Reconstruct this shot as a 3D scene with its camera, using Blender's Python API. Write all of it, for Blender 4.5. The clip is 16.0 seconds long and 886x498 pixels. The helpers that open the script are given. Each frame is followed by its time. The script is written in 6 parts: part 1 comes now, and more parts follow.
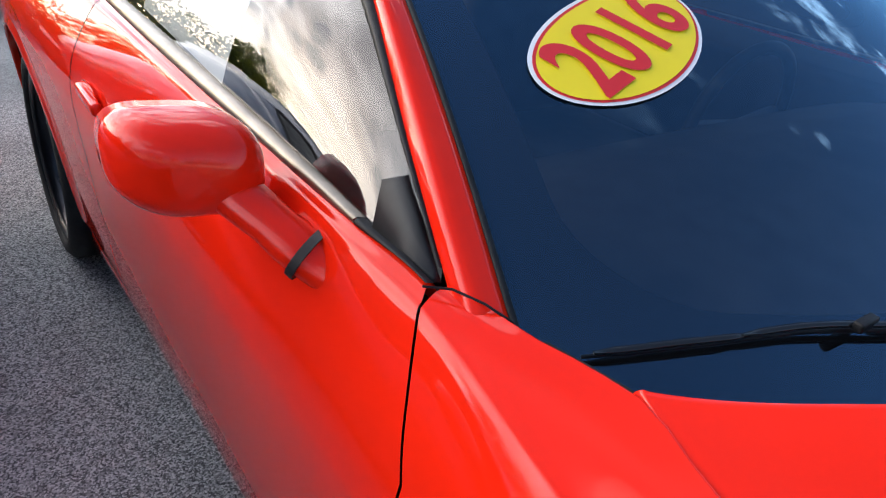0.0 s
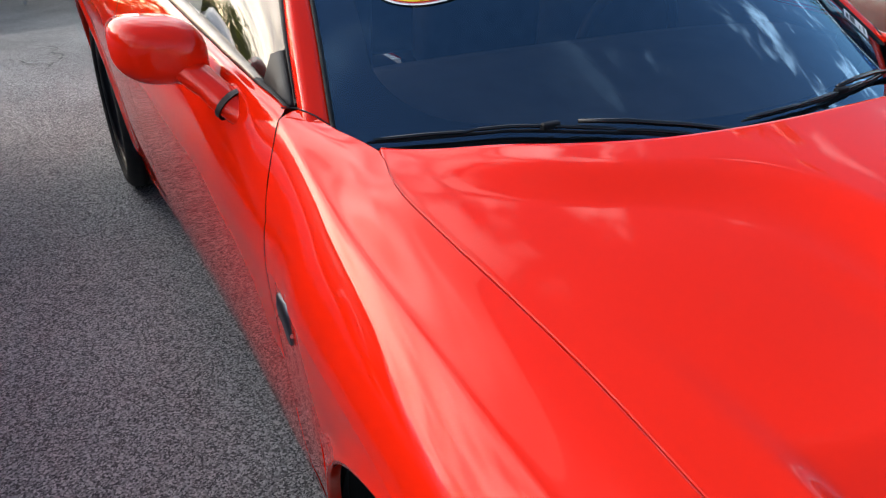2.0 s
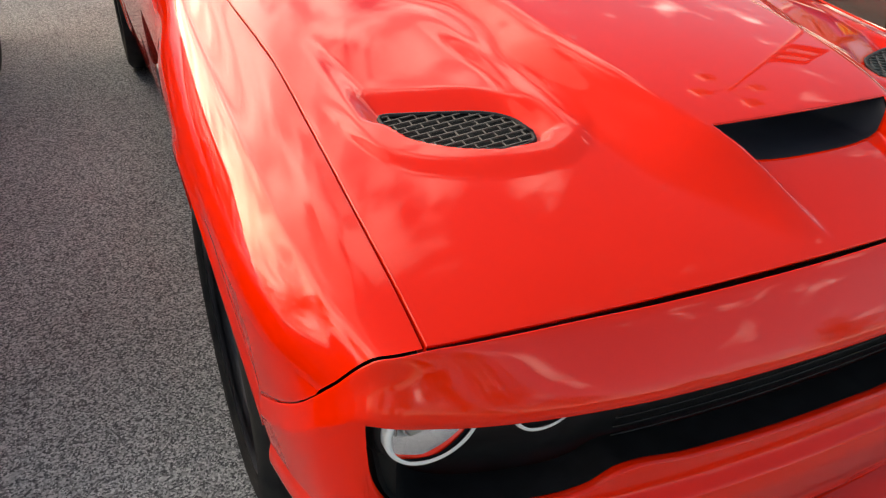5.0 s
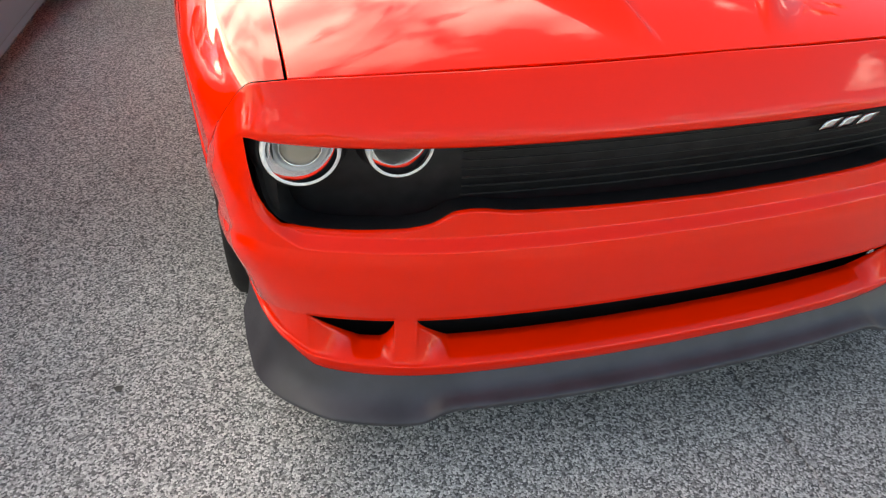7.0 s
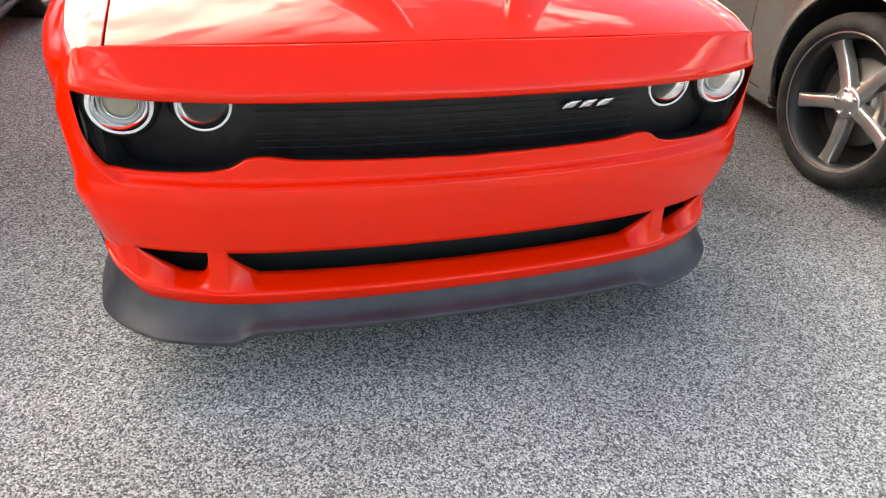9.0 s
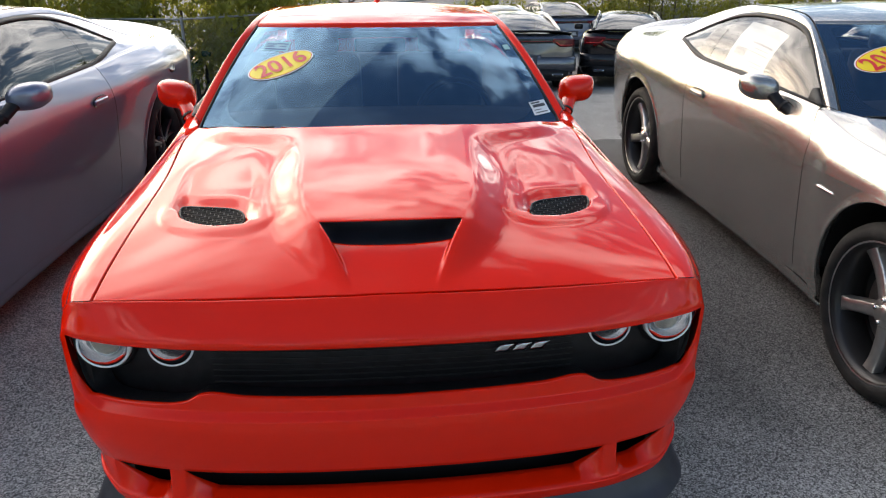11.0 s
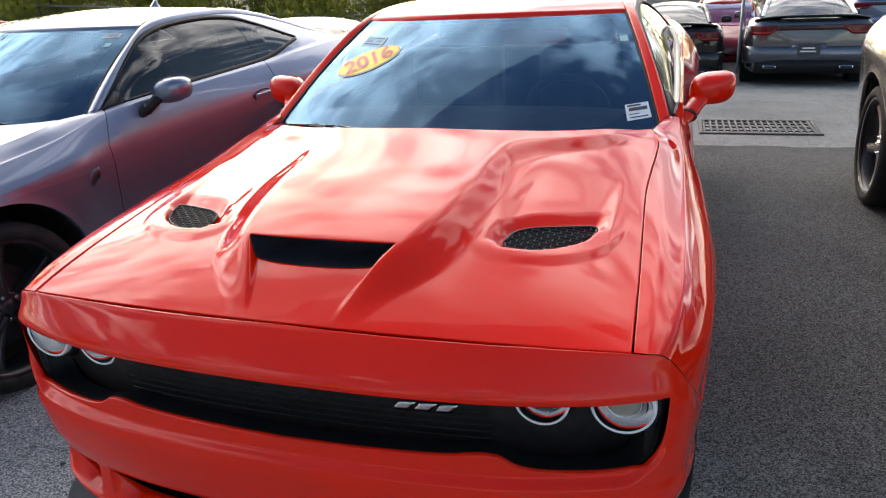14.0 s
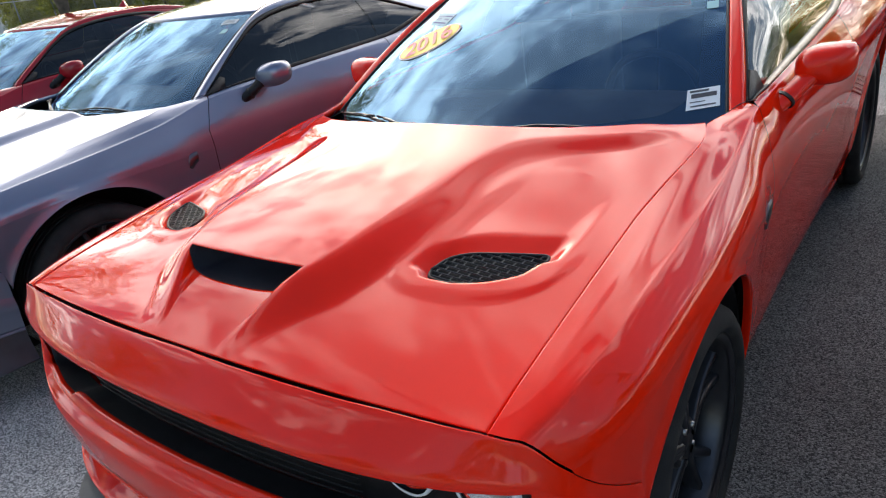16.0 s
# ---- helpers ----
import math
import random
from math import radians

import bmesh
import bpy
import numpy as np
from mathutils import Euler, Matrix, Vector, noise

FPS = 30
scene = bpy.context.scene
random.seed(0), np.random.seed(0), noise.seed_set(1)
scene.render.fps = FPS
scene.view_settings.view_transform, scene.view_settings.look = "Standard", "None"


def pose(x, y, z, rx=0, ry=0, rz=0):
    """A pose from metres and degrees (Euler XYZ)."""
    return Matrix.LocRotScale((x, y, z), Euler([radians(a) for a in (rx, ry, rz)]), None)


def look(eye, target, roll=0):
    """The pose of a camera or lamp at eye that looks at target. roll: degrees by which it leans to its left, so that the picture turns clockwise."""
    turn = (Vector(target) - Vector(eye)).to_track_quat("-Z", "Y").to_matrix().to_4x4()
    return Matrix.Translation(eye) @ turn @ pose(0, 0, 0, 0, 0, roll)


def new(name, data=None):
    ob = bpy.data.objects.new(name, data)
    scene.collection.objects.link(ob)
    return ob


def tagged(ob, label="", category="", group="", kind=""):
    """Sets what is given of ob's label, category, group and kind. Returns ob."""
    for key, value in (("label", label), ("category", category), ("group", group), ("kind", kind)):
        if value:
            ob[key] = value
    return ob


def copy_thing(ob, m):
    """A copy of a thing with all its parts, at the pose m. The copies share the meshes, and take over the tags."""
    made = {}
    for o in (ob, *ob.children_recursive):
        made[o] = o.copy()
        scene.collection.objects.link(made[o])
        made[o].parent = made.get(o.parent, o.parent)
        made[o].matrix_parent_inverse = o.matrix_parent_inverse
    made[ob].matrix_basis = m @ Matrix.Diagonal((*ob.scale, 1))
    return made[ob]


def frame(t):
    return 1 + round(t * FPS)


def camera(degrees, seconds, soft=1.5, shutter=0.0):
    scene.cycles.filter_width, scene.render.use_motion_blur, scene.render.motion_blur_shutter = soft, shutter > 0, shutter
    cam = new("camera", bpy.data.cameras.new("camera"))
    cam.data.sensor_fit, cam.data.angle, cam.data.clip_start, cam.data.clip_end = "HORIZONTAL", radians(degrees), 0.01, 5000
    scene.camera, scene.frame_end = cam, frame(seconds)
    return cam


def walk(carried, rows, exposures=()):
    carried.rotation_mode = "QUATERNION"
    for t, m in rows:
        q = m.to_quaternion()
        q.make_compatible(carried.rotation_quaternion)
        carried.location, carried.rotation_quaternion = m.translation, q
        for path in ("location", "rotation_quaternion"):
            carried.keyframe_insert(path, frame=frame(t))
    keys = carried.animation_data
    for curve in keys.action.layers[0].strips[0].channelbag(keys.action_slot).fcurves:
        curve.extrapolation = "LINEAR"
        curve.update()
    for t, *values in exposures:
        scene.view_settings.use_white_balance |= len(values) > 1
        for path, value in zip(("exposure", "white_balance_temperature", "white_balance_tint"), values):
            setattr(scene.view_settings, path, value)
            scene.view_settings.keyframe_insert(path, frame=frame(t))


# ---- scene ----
LENS = 63.90
cam = camera(LENS, 16.0, 1.15)

# seconds, x, y, z, yaw, pitch, roll
PATH = [
    (0.0, -1.204, 1.298, 1.433, -34.92, -29.28, -5.49),
    (0.5, -1.212, 1.135, 1.487, -35.05, -28.29, -5.62),
    (1.0, -1.264, 0.969, 1.484, -34.94, -29.28, -4.34),
    (1.5, -1.244, 0.799, 1.487, -32.80, -29.29, -3.19),
    (2.0, -1.203, 0.638, 1.477, -30.08, -30.87, -1.99),
    (2.5, -1.204, 0.553, 1.426, -30.88, -32.81, -0.64),
    (3.0, -1.244, 0.408, 1.426, -32.00, -33.56, -2.43),
    (3.2, -1.178, 0.354, 1.417, -29.88, -33.93, -0.77),
    (5.3, -1.002, -0.352, 1.465, -23.63, -34.15, -3.88),
    (5.5, -0.942, -0.406, 1.452, -21.85, -34.85, -3.90),
    (6.0, -0.813, -0.533, 1.448, -17.85, -35.30, -3.10),
    (6.5, -0.838, -0.624, 1.420, -16.42, -35.90, -2.40),
    (7.0, -0.852, -0.786, 1.366, -16.10, -36.95, -2.20),
    (7.5, -0.784, -0.885, 1.331, -14.05, -41.85, -4.25),
    (8.0, -0.636, -1.047, 1.299, -10.61, -44.00, -2.88),
    (8.5, -0.629, -1.172, 1.307, -13.82, -39.58, -4.11),
    (9.0, -0.549, -1.289, 1.377, -16.60, -32.78, -3.65),
    (9.5, -0.307, -1.361, 1.509, -14.07, -27.72, -1.91),
    (10.0, -0.174, -1.418, 1.695, -10.00, -24.55, 2.00),
    (10.2, -0.165, -1.412, 1.710, -9.30, -23.60, 2.00),
    (12.3, 0.281, -1.347, 1.750, 1.49, -22.96, -0.08),
    (12.5, 0.317, -1.280, 1.733, 2.67, -22.86, 2.37),
    (13.0, 0.525, -1.187, 1.713, 10.39, -23.15, 2.88),
    (13.5, 0.734, -1.129, 1.709, 14.48, -23.33, 5.03),
    (14.0, 0.826, -0.986, 1.677, 17.29, -23.12, 3.48),
    (14.5, 1.027, -0.865, 1.664, 21.48, -23.22, 2.80),
    (15.0, 1.133, -0.768, 1.659, 24.34, -24.22, 3.47),
    (15.5, 1.181, -0.572, 1.648, 26.45, -25.38, 5.27),
    (16.0, 1.351, -0.440, 1.657, 34.90, -24.52, 8.41),
]
EXPOSURES = [(0.0, 1.14, 5850, 10), (1.5, 1.11, 6150, 10), (3.0, 1.09, 6600, 10), (5.5, 1.34, 7800, 10), (7.0, 1.99, 7900, 10), (7.6, 2.24, 7800, 10), (8.3, 2.24, 7800, 10), (9.0, 2.29, 7750, 10), (9.5, 2.09, 7550, 10), (10.2, 1.10, 7000, 10), (12.5, 1.03, 6450, 10), (16.0, 1.11, 6450, 10)]
walk(cam, [(t, pose(x, y, z, 90 + pitch, roll, yaw)) for t, x, y, z, yaw, pitch, roll in PATH], EXPOSURES)

# ---- sky and sun: a low afternoon sun behind thin cloud, to the rear of the passenger side ----
SUN_AZ, SUN_EL = radians(-38), radians(20)      # azimuth from +y towards +x
CLOUD_FROM, CLOUD_FULL = 0.87, 1.06
world = bpy.data.worlds.new("sky")
scene.world = world
world.use_nodes = True
wn, wl = world.node_tree.nodes, world.node_tree.links
wn.clear()
w_out = wn.new("ShaderNodeOutputWorld")
w_bg = wn.new("ShaderNodeBackground")
w_sky = wn.new("ShaderNodeTexSky")
w_sky.sky_type = "NISHITA"
w_sky.sun_disc = False
w_sky.sun_elevation, w_sky.sun_rotation = SUN_EL, SUN_AZ
w_sky.dust_density = 0.9
w_co = wn.new("ShaderNodeTexCoord")
# a layer of broken cloud, seen in perspective: the way is spread over a flat sheet
w_sep = wn.new("ShaderNodeSeparateXYZ")
w_tall = wn.new("ShaderNodeMath")
w_tall.operation = "ADD"
w_tall.inputs[1].default_value = 0.22
w_sheet = wn.new("ShaderNodeVectorMath")
w_sheet.operation = "DIVIDE"
w_three = wn.new("ShaderNodeCombineXYZ")
wl.new(w_co.outputs["Generated"], w_sep.inputs[0])
wl.new(w_sep.outputs[2], w_tall.inputs[0])
for k in range(3):
    wl.new(w_tall.outputs[0], w_three.inputs[k])
wl.new(w_co.outputs["Generated"], w_sheet.inputs[0])
wl.new(w_three.outputs[0], w_sheet.inputs[1])
w_noise = wn.new("ShaderNodeTexNoise")
w_noise.inputs["Scale"].default_value, w_noise.inputs["Detail"].default_value = 6.5, 12
w_noise.inputs["Roughness"].default_value = 0.6
w_noise.inputs["Distortion"].default_value = 0.25
w_broad = wn.new("ShaderNodeTexNoise")
w_broad.inputs["Scale"].default_value, w_broad.inputs["Detail"].default_value = 1.7, 3
w_sum = wn.new("ShaderNodeMath")
w_sum.operation = "MULTIPLY_ADD"
w_sum.inputs[1].default_value = 0.75
w_ramp = wn.new("ShaderNodeMapRange")
w_ramp.interpolation_type = "SMOOTHSTEP"
w_ramp.inputs[1].default_value, w_ramp.inputs[2].default_value = CLOUD_FROM, CLOUD_FULL
wl.new(w_sheet.outputs[0], w_noise.inputs["Vector"])
wl.new(w_sheet.outputs[0], w_broad.inputs["Vector"])
wl.new(w_broad.outputs[0], w_sum.inputs[0])
wl.new(w_noise.outputs[0], w_sum.inputs[2])
w_mix = wn.new("ShaderNodeMix")
w_mix.data_type = "RGBA"
w_gain = wn.new("ShaderNodeMix")
w_gain.data_type, w_gain.blend_type = "RGBA", "MULTIPLY"
w_gain.inputs[0].default_value = 1.0
w_gain.inputs[7].default_value = (1.35, 1.2, 1.08, 1)
w_lift = wn.new("ShaderNodeMix")
w_lift.data_type, w_lift.blend_type = "RGBA", "ADD"
w_lift.inputs[0].default_value = 1.0
# thin cloud glows round the hidden sun
w_dot = wn.new("ShaderNodeVectorMath")
w_dot.operation = "DOT_PRODUCT"
w_dot.inputs[1].default_value = (math.sin(SUN_AZ) * math.cos(SUN_EL), math.cos(SUN_AZ) * math.cos(SUN_EL), math.sin(SUN_EL))
w_max = wn.new("ShaderNodeMath")
w_max.operation = "MAXIMUM"
w_max.inputs[1].default_value = 0.0
w_pow = wn.new("ShaderNodeMath")
w_pow.operation = "POWER"
w_pow.inputs[1].default_value = 2.4
w_veil = wn.new("ShaderNodeMix")
w_veil.data_type = "RGBA"
w_veil.inputs[6].default_value = (14.0, 13.3, 12.4, 1)
w_veil.inputs[7].default_value = (16.6, 15.0, 12.9, 1)
wl.new(w_co.outputs["Generated"], w_dot.inputs[0])
wl.new(w_dot.outputs["Value"], w_max.inputs[0])
wl.new(w_max.outputs[0], w_pow.inputs[0])
wl.new(w_pow.outputs[0], w_veil.inputs[0])
# thick parts of the cloud are greyer
w_fold = wn.new("ShaderNodeTexNoise")
w_fold.inputs["Scale"].default_value, w_fold.inputs["Detail"].default_value = 5.5, 8
w_dim = wn.new("ShaderNodeMapRange")
w_dim.inputs[1].default_value, w_dim.inputs[2].default_value = 0.36, 0.64
w_dim.inputs[3].default_value, w_dim.inputs[4].default_value = 0.25, 1.25
w_shade = wn.new("ShaderNodeMix")
w_shade.data_type, w_shade.blend_type = "RGBA", "MULTIPLY"
w_shade.inputs[0].default_value = 1.0
wl.new(w_sheet.outputs[0], w_fold.inputs["Vector"])
wl.new(w_fold.outputs[0], w_dim.inputs[0])
wl.new(w_veil.outputs[2], w_shade.inputs[6])
wl.new(w_dim.outputs[0], w_shade.inputs[7])
wl.new(w_shade.outputs[2], w_lift.inputs[7])
wl.new(w_sky.outputs[0], w_gain.inputs[6])
wl.new(w_gain.outputs[2], w_lift.inputs[6])
# the sky clears towards the zenith
w_high = wn.new("ShaderNodeMapRange")
w_high.inputs[1].default_value, w_high.inputs[2].default_value = 0.66, 0.92
w_high.inputs[3].default_value, w_high.inputs[4].default_value = 1.0, 0.06
w_thin = wn.new("ShaderNodeMath")
w_thin.operation = "MULTIPLY"
wl.new(w_sep.outputs[2], w_high.inputs[0])
wl.new(w_ramp.outputs[0], w_thin.inputs[0])
wl.new(w_high.outputs[0], w_thin.inputs[1])
# the bank of cloud lies on the sun's side, the far side is clear
w_bank = wn.new("ShaderNodeMapRange")
w_bank.interpolation_type = "SMOOTHSTEP"
w_bank.inputs[1].default_value, w_bank.inputs[2].default_value = -0.15, 0.95
w_bank.inputs[3].default_value, w_bank.inputs[4].default_value = -0.10, 0.17
w_part = wn.new("ShaderNodeMath")
w_part.operation = "ADD"
wl.new(w_dot.outputs["Value"], w_bank.inputs[0])
wl.new(w_sum.outputs[0], w_part.inputs[0])
wl.new(w_bank.outputs[0], w_part.inputs[1])
wl.new(w_part.outputs[0], w_ramp.inputs[0])
wl.new(w_thin.outputs[0], w_mix.inputs[0])
wl.new(w_sky.outputs[0], w_mix.inputs[6])
wl.new(w_lift.outputs[2], w_mix.inputs[7])
wl.new(w_mix.outputs[2], w_bg.inputs[0])
w_bg.inputs[1].default_value = 0.11
wl.new(w_bg.outputs[0], w_out.inputs[0])

sun = new("sun", bpy.data.lights.new("sun", "SUN"))
sun.data.energy, sun.data.angle, sun.data.color = 0.55, radians(90), (1.0, 0.88, 0.72)
to_sun = Vector((math.sin(SUN_AZ) * math.cos(SUN_EL), math.cos(SUN_AZ) * math.cos(SUN_EL), math.sin(SUN_EL)))
sun.matrix_world = look(to_sun * 50, (0, 0, 0))


# ---- materials ----
def shader(name, colour, rough=0.5, metal=0.0, coat=0.0, spec=0.5):
    m = bpy.data.materials.new(name)
    m.use_nodes = True
    b = m.node_tree.nodes["Principled BSDF"]
    b.inputs["Base Color"].default_value = (*colour, 1)
    b.inputs["Roughness"].default_value, b.inputs["Metallic"].default_value = rough, metal
    b.inputs["Coat Weight"].default_value, b.inputs["Coat Roughness"].default_value = coat, 0.03
    b.inputs["Specular IOR Level"].default_value = spec
    return m


def vary(m, low, high, scale, detail=4, bump=0.0, bump_scale=None, rough=None, coords="Object"):
    """Two-scale colour variation, and a fine relief, on a material."""
    n, l = m.node_tree.nodes, m.node_tree.links
    b = n["Principled BSDF"]
    co = n.new("ShaderNodeTexCoord")
    no = n.new("ShaderNodeTexNoise")
    no.inputs["Scale"].default_value, no.inputs["Detail"].default_value = scale, detail
    l.new(co.outputs[coords], no.inputs["Vector"])
    ra = n.new("ShaderNodeValToRGB")
    ra.color_ramp.elements[0].position, ra.color_ramp.elements[1].position = 0.32, 0.68
    ra.color_ramp.elements[0].color, ra.color_ramp.elements[1].color = (*low, 1), (*high, 1)
    l.new(no.outputs[0], ra.inputs[0])
    l.new(ra.outputs[0], b.inputs["Base Color"])
    if rough:
        mr = n.new("ShaderNodeMapRange")
        mr.inputs[3].default_value, mr.inputs[4].default_value = rough
        l.new(no.outputs[0], mr.inputs[0])
        l.new(mr.outputs[0], b.inputs["Roughness"])
    if bump:
        nb = n.new("ShaderNodeTexNoise")
        nb.inputs["Scale"].default_value, nb.inputs["Detail"].default_value = bump_scale or scale * 6, 3
        l.new(co.outputs[coords], nb.inputs["Vector"])
        bp = n.new("ShaderNodeBump")
        bp.inputs["Strength"].default_value, bp.inputs["Distance"].default_value = bump, 0.004
        l.new(nb.outputs[0], bp.inputs["Height"])
        l.new(bp.outputs[0], b.inputs["Normal"])
    return m


def paint(name, colour, flake=0.0, rough=0.35, coat=1.0):
    m = shader(name, colour, rough, flake, coat, 0.5 if flake else 0.0)
    dark = tuple(c * 0.93 for c in colour)
    return vary(m, dark, colour, 2.5, 3)


RED = paint("red_paint", (0.87, 0.017, 0.002), 0.0, 0.35, 1.0)
RED.node_tree.nodes["Principled BSDF"].inputs["Coat IOR"].default_value = 1.42
SILVER = paint("silver_paint", (0.185, 0.21, 0.295), 0.62, 0.33)
CHAMPAGNE = paint("warm_silver_paint", (0.42, 0.40, 0.38), 0.78, 0.26)
MAROON = paint("dark_red_paint", (0.35, 0.012, 0.02))
BLACKPAINT = paint("black_paint", (0.012, 0.012, 0.014))
STEEL = paint("grey_paint", (0.12, 0.127, 0.15), 0.72, 0.2)
WHITEPAINT = paint("white_paint", (0.75, 0.75, 0.74))
GREENPAINT = paint("dark_green_paint", (0.02, 0.06, 0.03))
BLACK = vary(shader("black_plastic", (0.01, 0.01, 0.011), 0.5, 0, 0, 0.25), (0.006, 0.006, 0.007), (0.014, 0.014, 0.016), 30, 3, 0.15, 900)
SATIN = vary(shader("satin_black_lip", (0.03, 0.03, 0.038), 0.46), (0.024, 0.024, 0.031), (0.044, 0.044, 0.056), 9, 4, 0.1, 700)
VENTMESH = vary(shader("moulded_black_mesh", (0.03, 0.03, 0.032), 0.38), (0.022, 0.022, 0.024), (0.04, 0.04, 0.043), 25)
GLOSSBLACK = shader("gloss_black", (0.01, 0.01, 0.011), 0.12)
# near-black colour that carries the shade inside hollows and behind gaps
VOID = shader("inside_shade", (0.006, 0.006, 0.006), 0.8)
TYRE = vary(shader("tyre_rubber", (0.018, 0.018, 0.019), 0.8, 0, 0, 0.3), (0.010, 0.010, 0.011), (0.026, 0.025, 0.024), 14, 4, 0.25, 260)
RIMBLACK = vary(shader("black_alloy", (0.04, 0.04, 0.045), 0.3, 0.6), (0.03, 0.03, 0.034), (0.055, 0.055, 0.062), 12)
RIMSILVER = vary(shader("bright_alloy", (0.58, 0.575, 0.565), 0.28, 0.85), (0.48, 0.475, 0.465), (0.66, 0.655, 0.645), 9)
RIMDARK = shader("dark_alloy", (0.03, 0.03, 0.032), 0.35, 0.5)
CHROME = shader("chrome", (0.82, 0.82, 0.83), 0.07, 1.0)
DISC = shader("brake_disc", (0.35, 0.34, 0.33), 0.4, 1.0)
CALIPER = shader("red_caliper", (0.6, 0.012, 0.01), 0.35, 0, 0.6)
BADGE = shader("badge_metal", (0.55, 0.55, 0.57), 0.25, 1.0)
DARKBADGE = shader("dark_badge_metal", (0.10, 0.11, 0.13), 0.3, 0.9)
YELLOW = shader("yellow_vinyl", (0.86, 0.66, 0.01), 0.4)
REDVINYL = shader("red_vinyl", (0.62, 0.02, 0.025), 0.4)
WHITEVINYL = shader("white_vinyl", (0.8, 0.8, 0.8), 0.45)
PAPER = shader("paper_label", (0.78, 0.79, 0.80), 0.6)
INK = shader("ink", (0.05, 0.05, 0.06), 0.6)
BLUEINK = shader("blue_ink", (0.02, 0.06, 0.25), 0.6)
GREYINK = shader("grey_ink", (0.45, 0.46, 0.48), 0.6)
SKYVINYL = shader("pale_blue_label", (0.20, 0.47, 0.60), 0.5)
TEAL = shader("teal_sticker", (0.30, 0.55, 0.56), 0.5)
TRIMCHROME = vary(shader("satin_trim", (0.22, 0.19, 0.155), 0.34, 0.9), (0.17, 0.15, 0.12), (0.26, 0.225, 0.185), 20)
INTERIOR = vary(shader("interior_plastic", (0.02, 0.02, 0.021), 0.6), (0.014, 0.014, 0.015), (0.03, 0.03, 0.03), 12, 4, 0.2, 500)
LEATHER = vary(shader("black_leather", (0.022, 0.02, 0.02), 0.5), (0.016, 0.015, 0.015), (0.032, 0.03, 0.029), 16, 4, 0.2, 300)
IRON = vary(shader("cast_iron", (0.08, 0.075, 0.07), 0.65, 0.3), (0.06, 0.056, 0.052), (0.13, 0.12, 0.11), 18, 5, 0.3, 160)
CONCRETE = vary(shader("concrete", (0.36, 0.35, 0.33), 0.9), (0.28, 0.27, 0.26), (0.42, 0.41, 0.38), 5, 6, 0.4, 120)
HALO = shader("halo_plastic", (0.78, 0.79, 0.80), 0.25)
PROJECTOR = shader("projector_glass", (0.34, 0.31, 0.25), 0.08)
REFLECTOR = shader("lamp_reflector", (0.48, 0.48, 0.49), 0.38, 0.35)
GALV = shader("galvanised_steel", (0.32, 0.33, 0.34), 0.45, 0.8)
TAILRED = shader("tail_lamp_red", (0.10, 0.006, 0.010), 0.12)


def glazing(name, tint, ior=1.5, sheen=(1, 1, 1)):
    """Thin tinted glass: the tint is what passes straight through, the gloss follows Fresnel."""
    m = bpy.data.materials.new(name)
    m.use_nodes = True
    n, l = m.node_tree.nodes, m.node_tree.links
    n.clear()
    out, mix, gl, tr, fr = (n.new("ShaderNode" + k) for k in ("OutputMaterial", "MixShader", "BsdfGlossy", "BsdfTransparent", "Fresnel"))
    gl.inputs["Roughness"].default_value = 0.0
    gl.inputs["Color"].default_value = (*sheen, 1)
    tr.inputs[0].default_value = (*tint, 1)
    fr.inputs[0].default_value = ior
    l.new(fr.outputs[0], mix.inputs[0])
    l.new(tr.outputs[0], mix.inputs[1])
    l.new(gl.outputs[0], mix.inputs[2])
    l.new(mix.outputs[0], out.inputs[0])
    return m


SCREEN = glazing("windscreen_glass", (0.74, 0.81, 0.86), 2.3, (0.40, 0.68, 1.0))
TINTED = glazing("tinted_glass", (0.18, 0.19, 0.20), 1.6)
CLEAR = glazing("side_glass", (0.62, 0.64, 0.64), 1.7)
LENSGLASS = glazing("lamp_lens", (0.92, 0.93, 0.94), 1.45)


